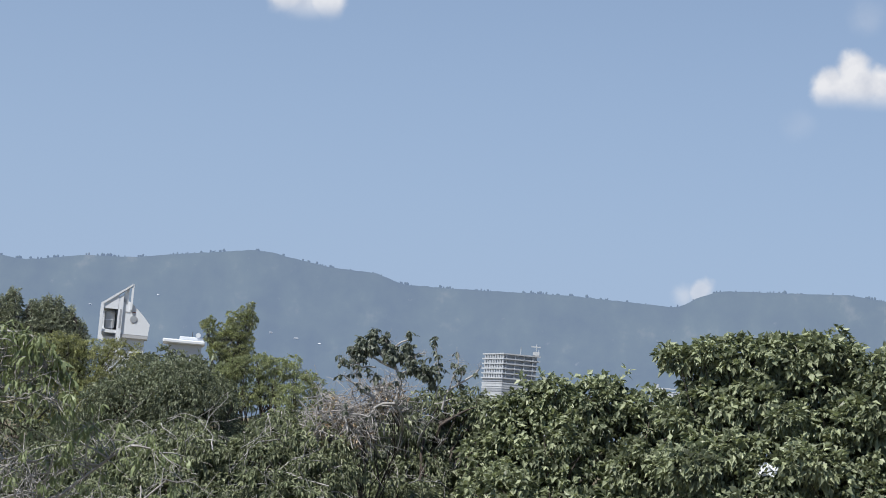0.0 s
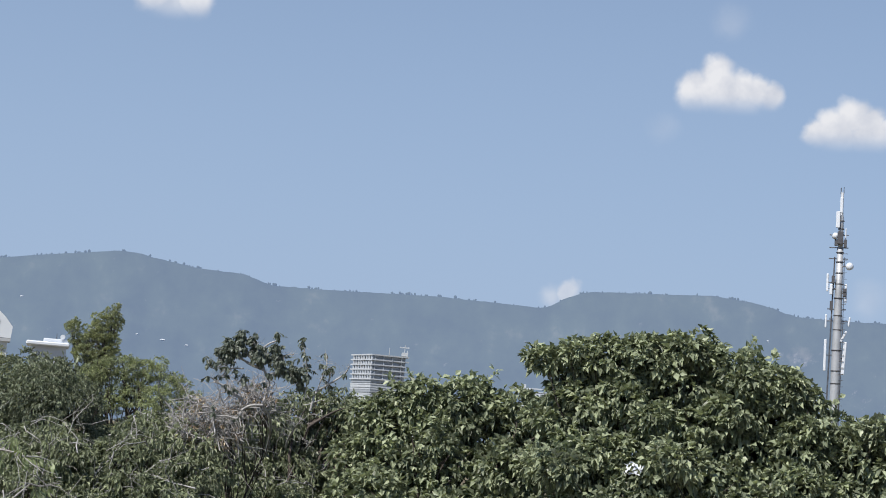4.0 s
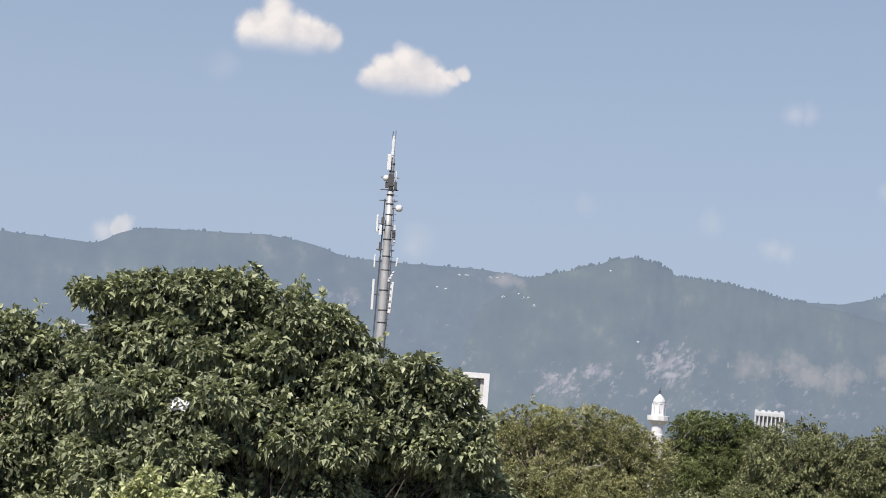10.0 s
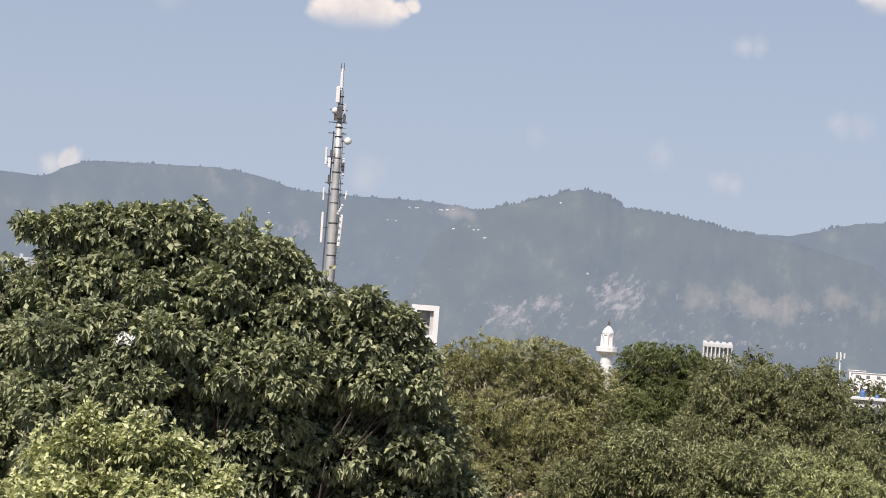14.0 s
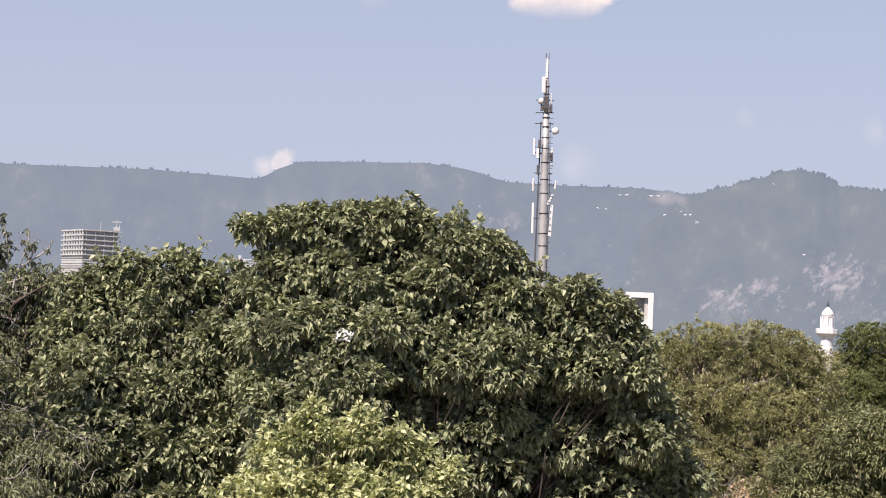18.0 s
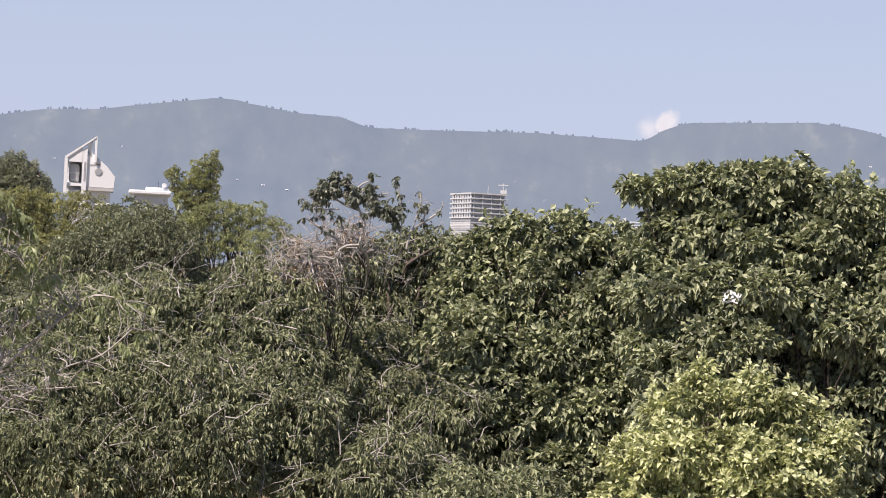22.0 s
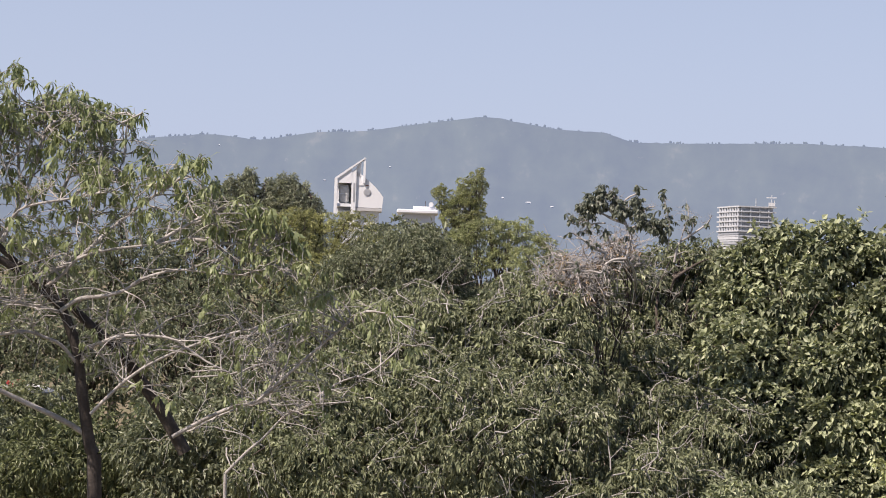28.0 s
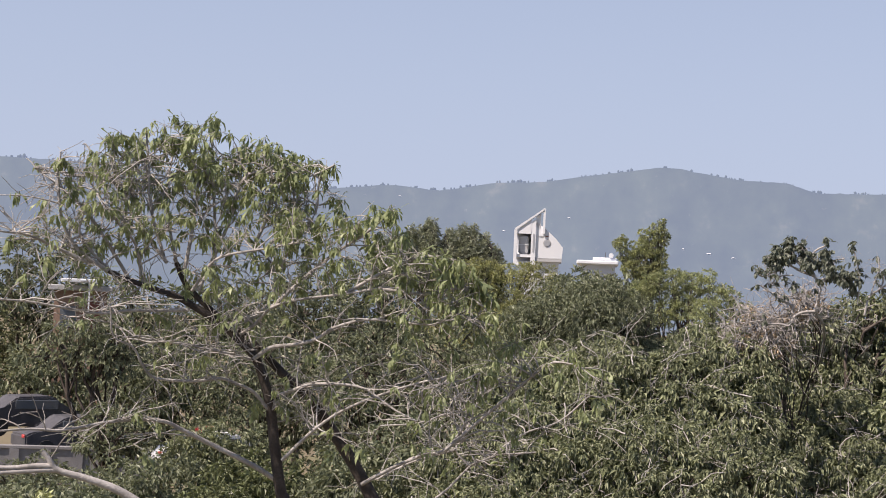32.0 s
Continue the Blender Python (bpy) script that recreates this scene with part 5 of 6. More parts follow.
# trees whose bare limbs show: limbs are rows of bearing, elevation, distance beyond d
def limb_tree(name, label, az, d, limbs, thick, leafy, leaf, size, seed, twig_bark="pale_bark", limb_bark="dark_bark", reach=1.0, subs=12, per=9, wide=0.42, dome=None, start=0.2):
    r = np.random.default_rng(seed)
    root = at(az, 0, d + limbs[0][0][2])
    org = Vector((root.x, root.y, 0))
    t = thing(name, org, label, "tree")
    o = np.array(org)
    P = lambda rows: spline([np.array(at(a, e, d + dd)) - o for a, e, dd in rows])
    foot = np.array(at(limbs[0][0][0], limbs[0][0][1], d + limbs[0][0][2])) - o
    trunk = spline((np.array((0, 0, -0.1)), foot * 0.5, foot))
    child("trunk", tubes_mesh("trunk", [(trunk, np.linspace(thick[0] * 1.7, thick[0] * 1.25, len(trunk)))], M[limb_bark], 10), t)
    kinds = [mesh_from("leaf_spray", *hanging_spray(size, wide, 1.3, per, np.random.default_rng(seed + q)), M[leaf]) for q in range(8)]

    def shorter(a, way):
        """Keeps a shoot under the rounded outline of the crown."""
        ease = r.uniform(-1.1, 0.1)
        for _ in range(9):
            w = a + way + o - np.array(EYE)
            if not dome or math.degrees(math.atan2(w[2], math.hypot(w[0], w[1]))) < np.interp(math.degrees(math.atan2(w[0], w[1])), [c[0] for c in dome], [c[1] for c in dome]) + ease:
                break
            way = way * 0.72
        return a + way

    for q, rows in enumerate(limbs):
        p = P(rows)
        w0 = thick[min(q, len(thick) - 1)]
        limb = child("limb", tubes_mesh("limb", [(p, np.linspace(w0 * 1.15, max(w0 * 0.4, 0.013), len(p)))], M[limb_bark if w0 > 0.055 else "grey_bark" if limb_bark == "dark_bark" else twig_bark], 8), t)
        tips, lines = [(p[-1], p[-1] - p[-2])], []
        for _ in range(subs):
            k = int(r.integers(int(len(p) * start), len(p)))
            dr = r.normal(size=3) * np.array((1, 0.8, 0.55)) + np.array((0, 0, 0.35))
            dr /= np.linalg.norm(dr)
            e = shorter(p[k], dr * r.uniform(0.4, 1.25) * reach)
            sub = bent(p[k], e, 0.05, 0.045, 6)
            lines.append((sub, np.linspace(0.017, 0.007, 6) * reach))
            for _ in range(5):
                k2 = int(r.integers(1, 6))
                dr2 = dr * 0.6 + r.normal(size=3) * 0.7
                dr2 /= np.linalg.norm(dr2)
                tw = bent(sub[k2], shorter(sub[k2], dr2 * r.uniform(0.25, 0.8) * reach), 0.03, 0.05, 4)
                lines.append((tw, np.linspace(0.008, 0.004, 4) * reach))
                tips.append((tw[-1], dr2))
            tips.append((e, dr))
        tagged(child("fine_branching", tubes_mesh("fine_branching", lines, M[twig_bark], 4), t, "thin pale twigs"), kind="stuff")
        share = leafy[min(q, len(leafy) - 1)]
        for pt, dr in tips:
            if r.random() < share:
                ob = child("leaf_spray", kinds[int(r.integers(8))], t)
                ob.matrix_basis = Matrix.Translation(pt) @ pose(0, 0, 0, float(r.normal(0, 10)), float(r.normal(0, 10)), float(r.uniform(0, 360))) @ Matrix.Diagonal((*[float(r.uniform(0.75, 1.2))] * 3, 1))
    return t


limb_tree("leaning_tree", "leaning half-bare tree with dark limbs and hanging leaves", -22.6, 26.0, (
    ((-23.32, -6.26, 0.0), (-23.48, -5.94, -0.02), (-23.74, -4.47, -0.05), (-23.94, -3.21, -0.07), (-24.22, -2.31, -0.1), (-24.52, -1.68, -0.12), (-25.05, -1.16, -0.15), (-25.56, -0.72, -0.18), (-26.39, -0.24, -0.2), (-27.09, 0.13, -0.22), (-27.76, 0.32, -0.25), (-28.58, 0.57, -0.27), (-29.3, 0.85, -0.3)),
    ((-20.46, -6.17, 0.3), (-20.99, -5.28, 0.3), (-21.47, -4.57, 0.3), (-22.25, -3.51, 0.3), (-22.83, -2.8, 0.3), (-23.3, -2.46, 0.3), (-23.77, -2.02, 0.3), (-24.34, -1.49, 0.3), (-24.91, -0.97, 0.3), (-25.84, -0.36, 0.3), (-26.78, 0.51, 0.3), (-27.14, 1.22, 0.3)),
    ((-23.62, -5.64, 0.0), (-24.36, -5.21, -0.16), (-25.65, -4.62, -0.31), (-26.76, -4.11, -0.47), (-27.3, -3.89, -0.62), (-28.2, -3.85, -0.78), (-29.25, -4.0, -0.93), (-30.47, -4.26, -1.09), (-31.51, -4.25, -1.24), (-32.54, -4.35, -1.4)),
    ((-23.99, -3.39, -0.1), (-24.47, -2.86, -0.21), (-25.02, -2.61, -0.32), (-25.57, -2.45, -0.43), (-26.29, -2.56, -0.54), (-27.19, -2.56, -0.65), (-27.73, -2.47, -0.76), (-28.1, -2.08, -0.87), (-28.4, -1.55, -0.98), (-29.04, -1.22, -1.09), (-29.17, -0.32, -1.2)),
    ((-24.46, -1.86, -0.1), (-24.97, -1.7, -0.26), (-25.8, -1.55, -0.42), (-26.7, -1.4, -0.58), (-27.42, -1.34, -0.74), (-28.32, -1.23, -0.9)),
    ((-26.66, -0.27, -0.3), (-27.65, -0.35, -0.45), (-28.54, -0.38, -0.6), (-29.59, -0.52, -0.75), (-30.65, -0.38, -0.9), (-31.71, -0.24, -1.05), (-32.75, -0.2, -1.2)),
    ((-24.52, -1.77, -0.2), (-23.99, -1.39, -0.34), (-23.27, -1.27, -0.49), (-22.55, -1.06, -0.63), (-22.02, -0.68, -0.77), (-20.94, -0.36, -0.91), (-19.83, -0.41, -1.06), (-18.73, -0.46, -1.2)),
    ((-23.74, -2.93, -0.1), (-23.2, -2.73, -0.25), (-22.67, -2.53, -0.4), (-21.57, -2.49, -0.55), (-20.84, -2.64, -0.7), (-19.9, -3.25, -0.85), (-19.15, -3.59, -1.0)),
    ((-23.47, -5.0, -0.2), (-22.77, -4.26, -0.33), (-22.25, -3.79, -0.47), (-21.54, -3.31, -0.6), (-20.46, -2.81, -0.73), (-19.02, -2.3, -0.87), (-17.92, -2.08, -1.0)),
    ((-20.88, -5.68, 0.0), (-19.81, -5.06, -0.13), (-18.91, -4.67, -0.27), (-18.19, -4.46, -0.4), (-17.67, -3.71, -0.53), (-17.34, -2.78, -0.67), (-17.19, -1.95, -0.8)),
    ((-18.19, -4.46, -0.5), (-16.77, -3.13, -0.62), (-15.71, -2.17, -0.75), (-14.82, -1.49, -0.88), (-13.9, -1.64, -1.0)),
    ((-25.09, -1.07, -0.1), (-24.57, -0.68, -0.28), (-24.05, -0.11, -0.46), (-23.15, 0.2, -0.64), (-21.7, 0.44, -0.82), (-20.61, 0.67, -1.0)),
    ((-25.56, -0.72, 0.0), (-24.57, -0.41, 0.1), (-24.14, 0.07, 0.2), (-23.94, 0.63, 0.3), (-24.1, 1.35, 0.4), (-24.67, 1.88, 0.5)),
    ((-26.6, 0.33, 0.0), (-26.26, 0.89, -0.2), (-25.75, 1.46, -0.4), (-24.32, 1.8, -0.6), (-23.42, 2.02, -0.8)),
    ((-29.3, 0.85, -0.3), (-30.21, 1.44, -0.38), (-30.78, 2.31, -0.45), (-30.98, 3.55, -0.52), (-30.96, 4.54, -0.6)),
    ((-29.84, 1.06, -0.3), (-31.09, 1.58, -0.47), (-31.8, 1.86, -0.63), (-32.67, 1.94, -0.8)),
    ((-27.44, 1.2, 0.0), (-28.29, 2.25, 0.15), (-28.87, 3.13, 0.3), (-29.34, 3.83, 0.45), (-30.18, 4.86, 0.6)),
    ((-26.89, 0.87, 0.2), (-26.68, 2.33, 0.28), (-26.57, 3.79, 0.35), (-26.87, 4.78, 0.42), (-27.09, 5.67, 0.5)),
    ((-26.41, 0.34, 0.2), (-25.6, 2.38, 0.37), (-25.21, 3.86, 0.53), (-25.32, 5.04, 0.7)),
    ((-24.67, 1.88, 0.4), (-24.27, 2.99, 0.47), (-24.22, 4.09, 0.53), (-24.36, 5.09, 0.6)),
    ((-25.6, 2.38, 0.3), (-25.13, 4.01, 0.17), (-24.24, 4.31, 0.05), (-23.14, 4.18, -0.08), (-22.24, 4.59, -0.2)),
    ((-23.96, 0.99, 0.2), (-23.24, 2.31, 0.1), (-22.76, 3.02, -0.0), (-22.68, 4.17, -0.1)),
    ((-24.05, -0.11, -0.2), (-22.47, 1.42, -0.33), (-21.05, 2.49, -0.47), (-20.25, 3.21, -0.6)),
    ((-21.7, 0.44, -0.8), (-20.27, 1.32, -0.9), (-19.19, 1.77, -1.0), (-18.44, 1.68, -1.1)),
    ((-20.61, 0.67, -1.0), (-19.14, 0.54, -1.07), (-18.04, 0.77, -1.13), (-17.2, 0.62, -1.2)),
    ((-28.57, 0.57, 0.0), (-29.91, 2.53, -0.17), (-30.83, 3.38, -0.33), (-31.73, 4.01, -0.5)),
    ((-28.29, 2.25, 0.3), (-28.71, 3.46, 0.2), (-29.79, 3.8, 0.1), (-30.85, 3.83, 0.0)),
    ((-28.87, 3.13, 0.3), (-28.78, 4.22, 0.33), (-29.3, 4.82, 0.37), (-29.5, 5.26, 0.4)),
    ((-27.54, 1.38, 0.2), (-28.06, 2.99, 0.17), (-28.17, 4.25, 0.13), (-28.31, 5.51, 0.1)),
    ((-27.14, 1.22, 0.3), (-27.4, 2.3, 0.4), (-27.55, 3.56, 0.5), (-27.32, 5.21, 0.6)),
    ((-25.92, 1.45, 0.3), (-25.98, 2.73, 0.4), (-26.13, 4.18, 0.5), (-26.2, 5.63, 0.6)),
    ((-24.31, 1.8, 0.2), (-23.62, 2.66, 0.2), (-23.47, 3.58, 0.2), (-23.66, 4.49, 0.2)),
    ((-28.21, 0.45, 0.0), (-28.45, 1.7, -0.17), (-29.2, 2.57, -0.33), (-29.96, 3.61, -0.5)),
    ((-29.12, 0.77, -0.2), (-29.67, 1.28, -0.3), (-30.24, 1.98, -0.4), (-30.1, 2.88, -0.5)),
    ((-19.83, -0.41, -1.0), (-19.12, 0.08, -1.07), (-18.01, -0.06, -1.13), (-16.89, -0.38, -1.2))),
    (0.082, 0.088, 0.036, 0.024, 0.019, 0.024, 0.03, 0.023, 0.024, 0.026, 0.022, 0.025, 0.026, 0.022, 0.03, 0.026, 0.026, 0.028, 0.028, 0.026, 0.022, 0.024, 0.026, 0.024, 0.022, 0.024, 0.02, 0.02, 0.022, 0.024, 0.024, 0.022, 0.022, 0.02, 0.02),
    (0.05, 0.2, 0.04, 0.08, 0.05, 0.03, 0.12, 0.06, 0.15, 0.1, 0.42, 0.3, 0.31, 0.34, 0.12, 0.06, 0.22, 0.48, 0.51, 0.51, 0.31, 0.34, 0.48, 0.45, 0.42, 0.06, 0.1, 0.28, 0.39, 0.45, 0.51, 0.45, 0.25, 0.29, 0.34), "fresh", 0.132, 55, twig_bark="grey_bark", subs=16, per=12, wide=0.345, reach=0.75,
    dome=((-33.94, 3.56), (-32.59, 4.0), (-31.23, 4.62), (-29.52, 5.51), (-28.38, 5.83), (-27.13, 6.16), (-26.13, 5.96), (-25.21, 5.65), (-24.29, 5.44), (-23.72, 5.03), (-22.81, 5.04), (-21.97, 4.79), (-21.64, 3.57), (-20.17, 3.51), (-19.95, 2.72), (-19.19, 2.2), (-18.26, 1.93), (-17.02, 1.0), (-16.34, 0.1), (-14.28, -1.01), (-13.34, -1.52)))

limb_tree("thinning_tree", "treetop of curled dark leaves on pale bare branches", -6.2, 36.0, (
    ((-6.22, -3.58, 9), (-6.22, -2.31, 9), (-6.21, -1.21, 8), (-6.13, -0.39, 4), (-6.19, 0.16, 1), (-6.44, 0.55, 0), (-6.37, 0.97, 0), (-6.3, 1.25, 0), (-6.44, 1.52, 0)),
    ((-6.44, 1.52, 0), (-6.62, 1.88, 0), (-6.96, 2.01, 0), (-7.23, 2.37, 0), (-7.34, 2.86, 0)),
    ((-6.44, 0.55, 0), (-6.84, 0.5, 0), (-7.11, 0.34, 0), (-7.24, 0.06, 0), (-7.56, 0.1, 0), (-8.01, 0.09, 0), (-8.12, 0.32, 0), (-8.39, 0.34, 0)),
    ((-7.17, 0.48, 0), (-7.09, 0.85, 0), (-6.99, 1.04, 0), (-7.18, 1.27, 0)),
    ((-7.09, 0.67, 0), (-7.5, 0.84, 0), (-7.87, 1.1, 0), (-8.19, 1.3, 0)),
    ((-6.44, 1.52, 0), (-6.72, 2.15, 0), (-6.46, 2.51, 0), (-6.19, 2.66, 0), (-6.19, 2.92, 0)),
    ((-6.7, 2.15, 0), (-6.87, 2.51, 0), (-7.02, 2.63, 0)),
    ((-6.2, 1.53, 0), (-5.98, 1.9, 0), (-5.9, 2.18, 0), (-5.61, 2.25, 0)),
    ((-4.92, 0.48, 0), (-4.8, 1.07, 0), (-4.49, 1.32, 0), (-4.38, 1.6, 0), (-4.39, 1.89, 0)),
    ((-4.49, 1.32, 0), (-4.14, 1.57, 0), (-3.91, 1.76, 0), (-3.77, 2.02, 0)),
    ((-5.15, 0.84, 0), (-5.11, 1.57, 0), (-5.25, 2.3, 0), (-5.37, 2.7, 0)),
    ((-4.76, 1.11, 0), (-4.63, 1.59, 0), (-4.52, 1.96, 0), (-4.55, 2.32, 0)),
    ((-6.52, 1.66, 0), (-7.08, 1.86, 0), (-7.55, 2.24, 0), (-7.71, 2.57, 0)),
    ((-6.61, 1.7, 0), (-7.36, 2.0, 0), (-7.82, 2.16, 0), (-8.03, 2.23, 0)),
    ((-6.42, 1.52, 0), (-5.88, 1.69, 0), (-5.42, 1.6, 0)),
    ((-7.16, 1.67, 0), (-7.62, 1.62, 0), (-7.85, 1.35, 0)),
    ((-7.44, 1.85, 0), (-7.86, 1.72, 0), (-8.15, 1.6, 0), (-8.36, 1.81, 0)),
    ((-6.62, 1.79, 0), (-6.72, 2.02, 0), (-6.45, 2.16, 0), (-6.35, 2.44, 0)),
    ((-5.4, -1.37, 9), (-5.57, -0.73, 7), (-5.44, -0.27, 4), (-5.23, 0.1, 2)),
    ((-5.21, -1.54, 9), (-5.08, -0.99, 8), (-4.79, -0.52, 6)),
    ((-7.33, -3.26, 9), (-7.41, -2.17, 9), (-7.49, -1.27, 6), (-7.34, -0.71, 3)),
    ((-6.27, -2.31, 9), (-6.67, -1.42, 8), (-7.07, -0.7, 4), (-7.27, -0.34, 2))),
    (0.034, 0.02, 0.024, 0.02, 0.02, 0.02, 0.014, 0.02, 0.022, 0.018, 0.01, 0.01, 0.018, 0.018, 0.018, 0.014, 0.014, 0.014, 0.03, 0.03, 0.024, 0.024),
    (0.06, 0.9, 0.03, 0.12, 0.05, 0.1, 0.2, 0.1, 0.04, 0.04, 0.1, 0.12, 0.9, 0.5, 0.95, 0.15, 0.1, 0.95, 0.04, 0.04, 0.04, 0.04), "curl", 0.088, 77, per=10, limb_bark="pale_bark", subs=14, reach=0.25, wide=0.6, start=0.5,
    dome=((-8.98, 1.42), (-8.45, 1.95), (-8.11, 2.46), (-7.67, 2.83), (-7.31, 3.1), (-6.48, 2.89), (-6.19, 2.99), (-5.91, 2.42), (-5.37, 2.81), (-4.54, 2.47), (-3.7, 2.1), (-2.93, 1.11)))

limb_tree("bare_tree", "thin tree of long bare grey branches with few leaves", -19.0, 29.0, (
    ((-19.15, -6.8, 0), (-18.52, -6.12, 0), (-17.97, -5.63, 0), (-17.33, -4.94, 0), (-16.67, -4.63, 0)),
    ((-17.33, -4.94, 0), (-17.83, -4.43, 0), (-17.48, -3.69, 0), (-17.14, -2.71, 0), (-16.92, -2.02, 0)),
    ((-16.67, -4.63, 0), (-16.12, -4.13, 0), (-15.46, -3.73, 0), (-14.5, -3.36, 0), (-13.56, -2.49, 0)),
    ((-17.48, -3.69, 0), (-17.98, -3.27, 0), (-19.1, -3.63, 0), (-20.32, -3.76, 0)),
    ((-17.83, -4.43, 0), (-19.24, -4.89, 0), (-20.34, -5.48, 0)),
    ((-16.67, -4.63, 0), (-16.39, -4.53, 0), (-15.23, -4.4, 0))),
    (0.022, 0.018, 0.015, 0.017, 0.017, 0.013), (0.04, 0.08, 0.1, 0.05, 0.05, 0.08), "fresh", 0.11, 91, limb_bark="grey_bark", twig_bark="grey_bark", subs=9, reach=0.7)

tree("dry_bush", "brown dry bush with bare twigs", ((-8.2, 0.1, 0.8, 0.6), (-8.9, -0.6, 0.7, 0.5), (-7.2, 0.4, 0.8, 0.6), (-7.8, -0.5, 0.9, 0.6), (-6.6, 0.7, 0.7, 0.5)), 39, "dry", 0.09, 0.35, 0.22, 4, 0.4, 0.8, seed=17, wood=0.06, bare=520, category="bush")
tree("dry_bush", "reddish dry bush over bare earth", ((19.4, -5.4, 1.5, 0.7), (20.8, -5.6, 1.2, 0.6), (18.2, -6.0, 1.2, 0.6)), 56, "dry", 0.13, 0.45, 0.22, 4, 0.4, 0.8, seed=18, wood=0.08, bare=80, category="bush")


# ---------------------------------------------------------------- small and low things
def site_crane():
    d = 900.0
    t = set_pose(thing("site_crane", (0, 0, 0), "pale tower crane standing behind the trees", "crane"), frame_at(2.07, d))
    k = d * math.tan(radians(1))
    z = lambda el: EYE.z + d * math.tan(radians(el))
    part("tower", box_bm((-0.8, -0.8, 0), (0.8, 0.8, z(1.84))), M["cream"], t)
    part("jib", box_bm((-0.28 * k, -0.5, z(1.70)), (0.62 * k, 0.5, z(1.735))), M["cream"], t)
    part("counterweight", box_bm((-0.30 * k, -0.9, z(1.64)), (-0.2 * k, 0.9, z(1.72))), M["concrete"], t)
    part("cab", box_bm((0.8, -1.2, z(1.63)), (3.2, 1.0, z(1.70))), M["cream"], t)
    flat_block("distant_flat_block", "pale flat-roofed block behind trees", 2.5, 880, 0.5, 1.62, 0.6, "cream")
    flat_block("distant_flat_block", "low pale block behind trees", -1.0, 860, 0.5, 1.05, 1.6, "cream")


def roof_parapet():
    """Coping of the roof next door."""
    t = thing("roof_parapet", (0, 0, 0), "weathered concrete roof parapet with a pale coping", "parapet")
    a, b = at(20.1, -6.95, 9.0), at(24.5, -3.55, 12.0)
    z = a.z
    b = Vector((b.x, b.y, z))
    b = a + (b - a) * 1.0
    run = (b - a).normalized()
    side = Vector((run.y, -run.x, 0))
    t.matrix_basis = Matrix((( run.x, side.x, 0, a.x), (run.y, side.y, 0, a.y), (0, 0, 1, 0), (0, 0, 0, 1)))
    ln = (b - a).length + 4
    part("coping", box_bm((-0.3, -0.02, z - 0.09), (ln, 0.34, z), 0.012), M["pale_stone"], t)
    part("wall", box_bm((-0.26, 0.03, 0), (ln, 0.29, z - 0.091)), M["concrete"], t)


def parked_car(az, el, d, paint, label):
    """A small car, three quarters on."""
    t = thing("car", (0, 0, 0), label, "car")
    zz = EYE.z + d * math.tan(radians(el))
    t.matrix_basis = frame_at(az, d, 20, max(0.0, zz - 1.45))
    bm = bmesh.new()
    prof = ((-2.0, 0.35), (-2.0, 0.8), (-1.75, 0.92), (-1.1, 0.98), (-0.6, 1.42), (0.7, 1.45), (1.35, 0.95), (1.95, 0.85), (2.05, 0.6), (2.0, 0.35))
    sides = [[bm.verts.new((x, y, z)) for x, z in prof] for y in (-0.8, 0.8)]
    bm.faces.new(sides[0])
    bm.faces.new(list(reversed(sides[1])))
    for i in range(len(prof)):
        j = (i + 1) % len(prof)
        bm.faces.new((sides[0][j], sides[0][i], sides[1][i], sides[1][j]))
    bmesh.ops.bevel(bm, geom=bm.edges[:], offset=0.06, segments=2, affect="EDGES")
    part("body", bm, M[paint], t)
    part("side_window", box_bm((-0.7, -0.83, 0.98), (0.9, -0.79, 1.3), 0.01), M["glass"], t)
    for x in (-1.25, 1.25):
        for y in (-0.82, 0.62):
            bm = lathe_bm(((0.31, 0), (0.33, 0.05), (0.33, 0.15), (0.31, 0.2)), 14)
            bm.transform(Matrix.Translation((x, y + 0.2, 0.33)) @ pose(0, 0, 0, 90, 0, 0))
            part("wheel", bm, M["rubber"], t)
    part("headlight", box_bm((1.93, -0.7, 0.66), (2.06, -0.45, 0.78), 0.02), M["white"], t)
    part("tail_light", box_bm((-2.03, -0.7, 0.7), (-1.96, -0.45, 0.82), 0.02), M["red"], t)


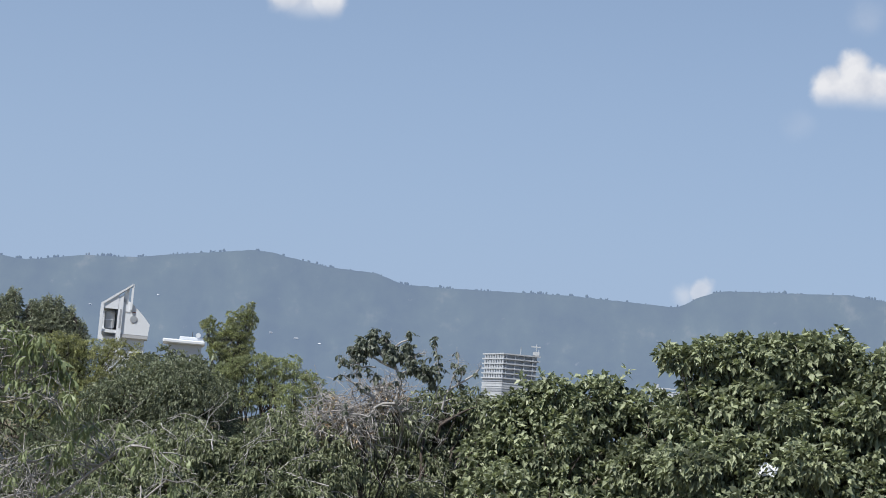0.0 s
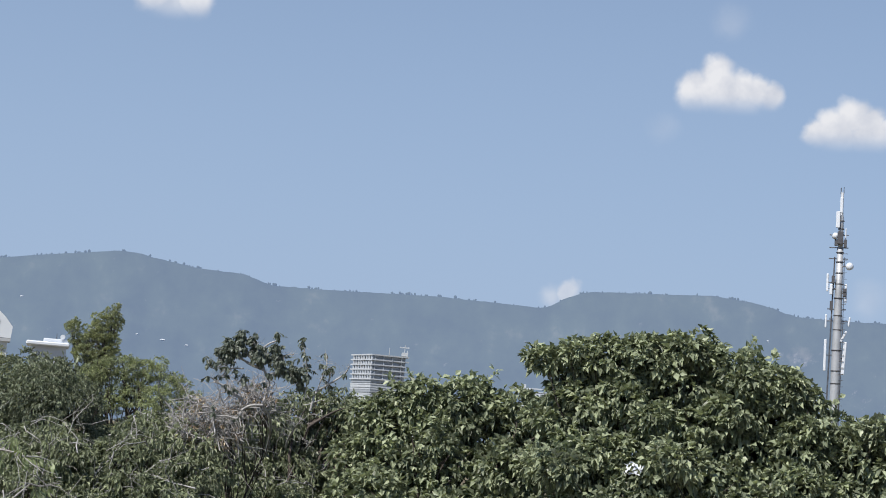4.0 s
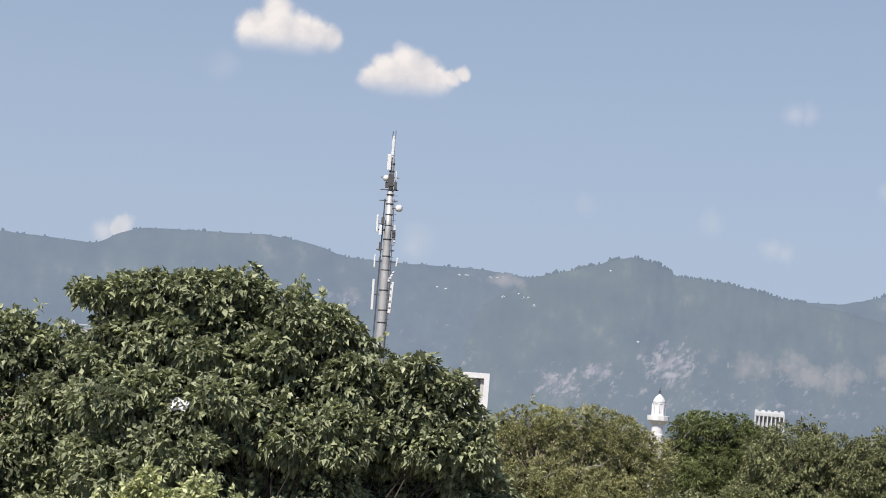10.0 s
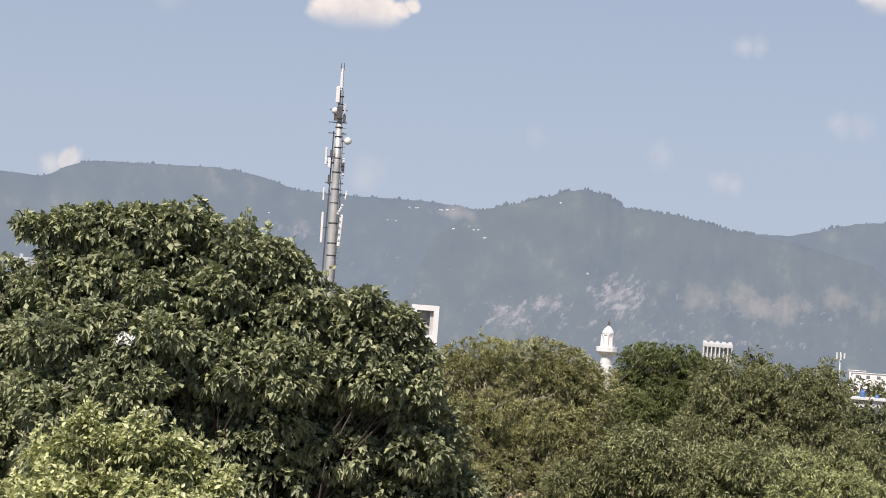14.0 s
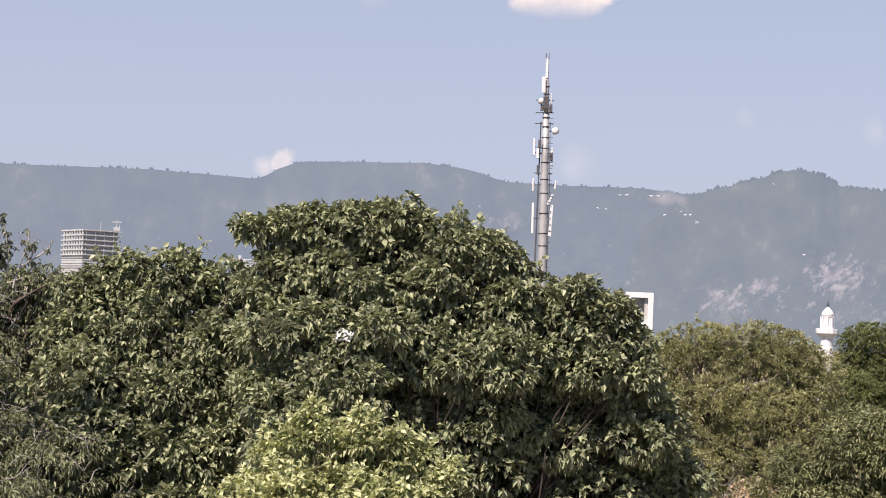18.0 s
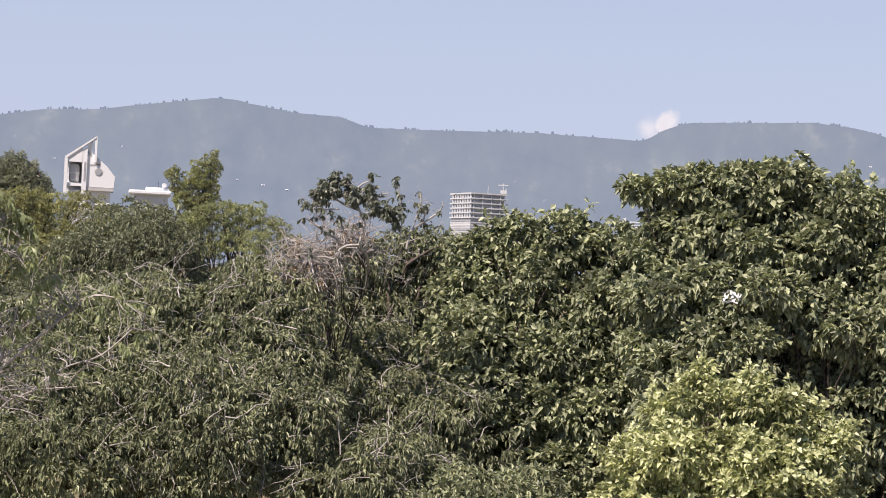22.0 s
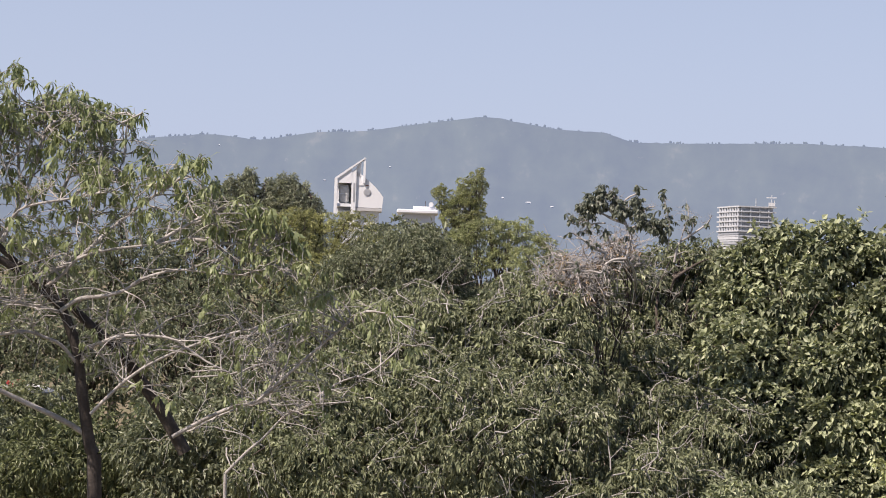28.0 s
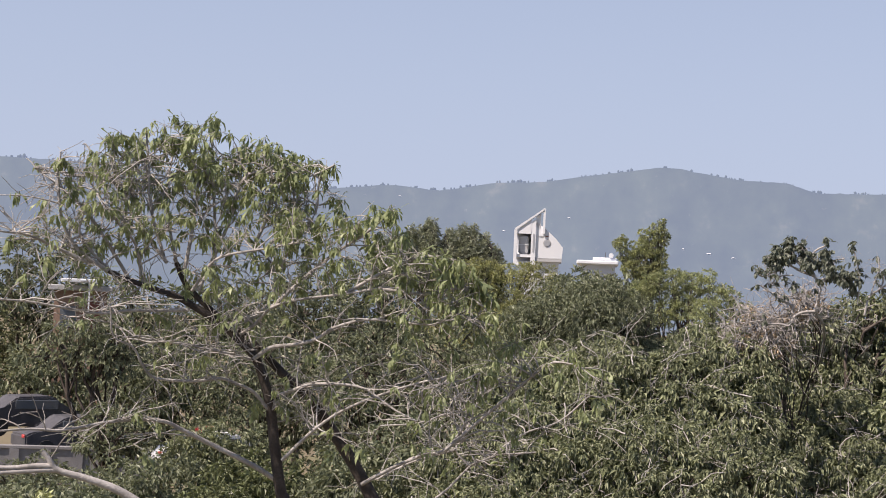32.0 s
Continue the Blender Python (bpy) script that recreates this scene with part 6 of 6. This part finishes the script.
def yard():
    """The yard behind the leaning tree: a brick house with a pale awning, a wall, a shed and cars."""
    d = 74.0
    k = d * math.tan(radians(1))
    z = lambda el: EYE.z + d * math.tan(radians(el))
    t = set_pose(thing("brick_house", (0, 0, 0), "low brick house with a pale awning behind branches", "house"), frame_at(-29.5, d))
    part("wall", box_bm((-1.2 * k, 0, 0), (0.45 * k, 6, z(0.25))), M["brick"], t)
    part("roof", box_bm((-1.4 * k, -0.6, z(0.25) + 0.003), (0.6 * k, 6.5, z(0.42)), 0.03), M["concrete"], t)
    part("awning", box_bm((-1.0 * k, -1.6, z(0.50)), (0.35 * k, 0.2, z(0.62)), 0.03), M["white"], t, "white awning")
    part("awning_post", box_bm((-0.15 * k, -1.5, 0), (-0.10 * k, -1.4, z(0.5))), M["white"], t)
    part("door", box_bm((-0.3 * k, -0.06, z(-1.6)), (0.2 * k, 0.05, z(-0.1))), M["red_brown"], t)
    part("window", box_bm((-1.0 * k, -0.06, z(-0.9)), (-0.5 * k, 0.05, z(-0.25))), M["glass"], t)
    w = set_pose(thing("yard_wall", (0, 0, 0), "low grey block wall along the yard", "wall"), frame_at(-30.0, 58.0))
    zz = EYE.z + 58 * math.tan(radians(-4.7))
    part("wall_face", box_bm((-6, 0, 0), (2.4, 0.25, zz - 0.1)), M["block_wall"], w)
    part("coping", box_bm((-6.1, -0.06, zz - 0.096), (2.5, 0.31, zz), 0.01), M["block_wall"], w)
    for q in range(9):
        part("pier", box_bm((-5.9 + q, -0.08, 0), (-5.6 + q, 0.0, zz - 0.1)), M["block_wall"], w)
    parked_car(-31.4, -3.1, 66.0, "dark_steel", "dark grey car parked in the yard")
    parked_car(-29.9, -3.7, 63.0, "dark_steel", "dark grey car parked beside another")
    parked_car(-25.6, -4.1, 62.0, "white", "white car parked behind branches")
    s = set_pose(thing("red_cloth", (0, 0, 0), "crumpled red cloth lying on the white car", "cloth"), frame_at(-25.75, 62.0, 0, EYE.z + 62.0 * math.tan(radians(-4.1)) + 0.08))
    bm = bmesh.new()
    bmesh.ops.create_icosphere(bm, subdivisions=2, radius=0.3)
    for v in bm.verts:
        v.co = Vector((v.co.x * 1.3, v.co.y, v.co.z * 0.45)) * (1 + 0.35 * noise.noise(v.co * 6))
    part("cloth", bm, M["red"], s)
    g = set_pose(thing("green_awning", (0, 0, 0), "green sheet awning beside bare earth", "awning"), frame_at(31.1, 105.0))
    zg = lambda el: EYE.z + 105 * math.tan(radians(el))
    bm = bmesh.new()
    vs = [bm.verts.new(v) for v in ((-1.6, -1, zg(-2.1)), (2.4, -1, zg(-2.0)), (2.4, 2.5, zg(-1.62)), (-1.2, 2.5, zg(-1.75)), (-1.6, -1, zg(-2.1) - 0.06), (2.4, -1, zg(-2.0) - 0.06), (2.4, 2.5, zg(-1.62) - 0.06), (-1.2, 2.5, zg(-1.75) - 0.06))]
    for f in ((0, 1, 2, 3), (7, 6, 5, 4), (0, 4, 5, 1), (1, 5, 6, 2), (2, 6, 7, 3), (3, 7, 4, 0)):
        bm.faces.new([vs[i] for i in f])
    part("sheet", bm, M["green_sheet"], g)
    for x in (-1.4, 2.2):
        part("post", lathe_bm(((0.05, 0), (0.05, zg(-2.1))), 8, (x, -0.9)), M["dark_steel"], g)
    part("back_wall", box_bm((-1.0, 2.6, 0), (3.2, 2.9, zg(-1.5))), M["brick"], g)


def white_spot():
    """A torn white scrap added among the leaves for a white spot of unknown nature."""
    t = set_pose(thing("white_spot", (0, 0, 0), "torn white scrap added for an unidentified white spot among leaves", "sheet"), frame_at(5.6, 33.9, 0, EYE.z + 33.9 * math.tan(radians(-0.55))))
    bm = bmesh.new()
    bmesh.ops.create_grid(bm, x_segments=16, y_segments=12, size=0.14)
    bmesh.ops.delete(bm, geom=[f for f in bm.faces if noise.noise(f.calc_center_median() * 22) < 0.04], context="FACES")
    bm.transform(pose(0, 0, 0, 70, 15, 0))
    for v in bm.verts:
        v.co += Vector((0.05, 0.16, 0.10)) * noise.noise(v.co * 9)
        v.co.x *= 1.3
    bmesh.ops.solidify(bm, geom=bm.faces[:], thickness=0.006)
    part("sheet", bm, M["white"], t)


def cut_branch():
    """A lopped pale branch."""
    d = 22.0
    t = thing("lopped_branch_tree", (0, 0, 0), "pale lopped limb of a small bare tree", "tree")
    o = at(-25.6, 0, d)
    t.location = (o.x, o.y, 0.0)
    loc = np.array((o.x, o.y, 0))
    P = lambda rows: spline([np.array(at(a, e, d)) - loc for a, e in rows])
    root = ((-25.27, -26.5), (-25.67, -14.0))
    a = P(root + ((-26.47, -7.53), (-27.76, -6.67), (-28.73, -6.11), (-29.74, -5.77), (-30.63, -5.53), (-30.88, -5.23), (-31.1, -4.96)))
    child("trunk", tubes_mesh("trunk", [(a, np.linspace(0.075, 0.028, len(a)))], M["pale_bark"], 10), t)
    for rows in (((-30.63, -5.53), (-31.24, -5.56), (-32.38, -5.65), (-33.41, -5.76)), ((-30.73, -5.42), (-31.36, -5.42), (-32.05, -5.49), (-33.25, -5.48))):
        b = P(rows)
        child("limb", tubes_mesh("limb", [(b, np.linspace(0.036, 0.024, len(b)))], M["pale_bark"], 8), t)


def roof_antennas():
    """Panel antennas on a short pole over the treetops."""
    d = 210.0
    t = set_pose(thing("roof_antenna", (0, 0, 0), "short pole with white panel antennas above treetops", "antenna"), frame_at(28.36, d))
    z = lambda el: EYE.z + d * math.tan(radians(el))
    part("pole", lathe_bm(((0.12, 0), (0.09, z(0.7))), 10), M["steel"], t, smooth=True)
    for x, e0, e1 in ((-0.4, 0.42, 0.72), (0.05, 0.38, 0.66), (0.45, 0.44, 0.70)):
        part("panel_antenna", box_bm((x - 0.1, -0.25, z(e0 + 0.05)), (x + 0.1, -0.1, z(e1 - 0.03)), 0.03), M["cream"], t)
        part("bracket", box_bm((min(x, 0), -0.12, z(0.5)), (max(x, 0) + 0.02, -0.04, z(0.52))), M["dark_steel"], t)


roof_antennas()
site_crane()
roof_parapet()
yard()
white_spot()
cut_branch()
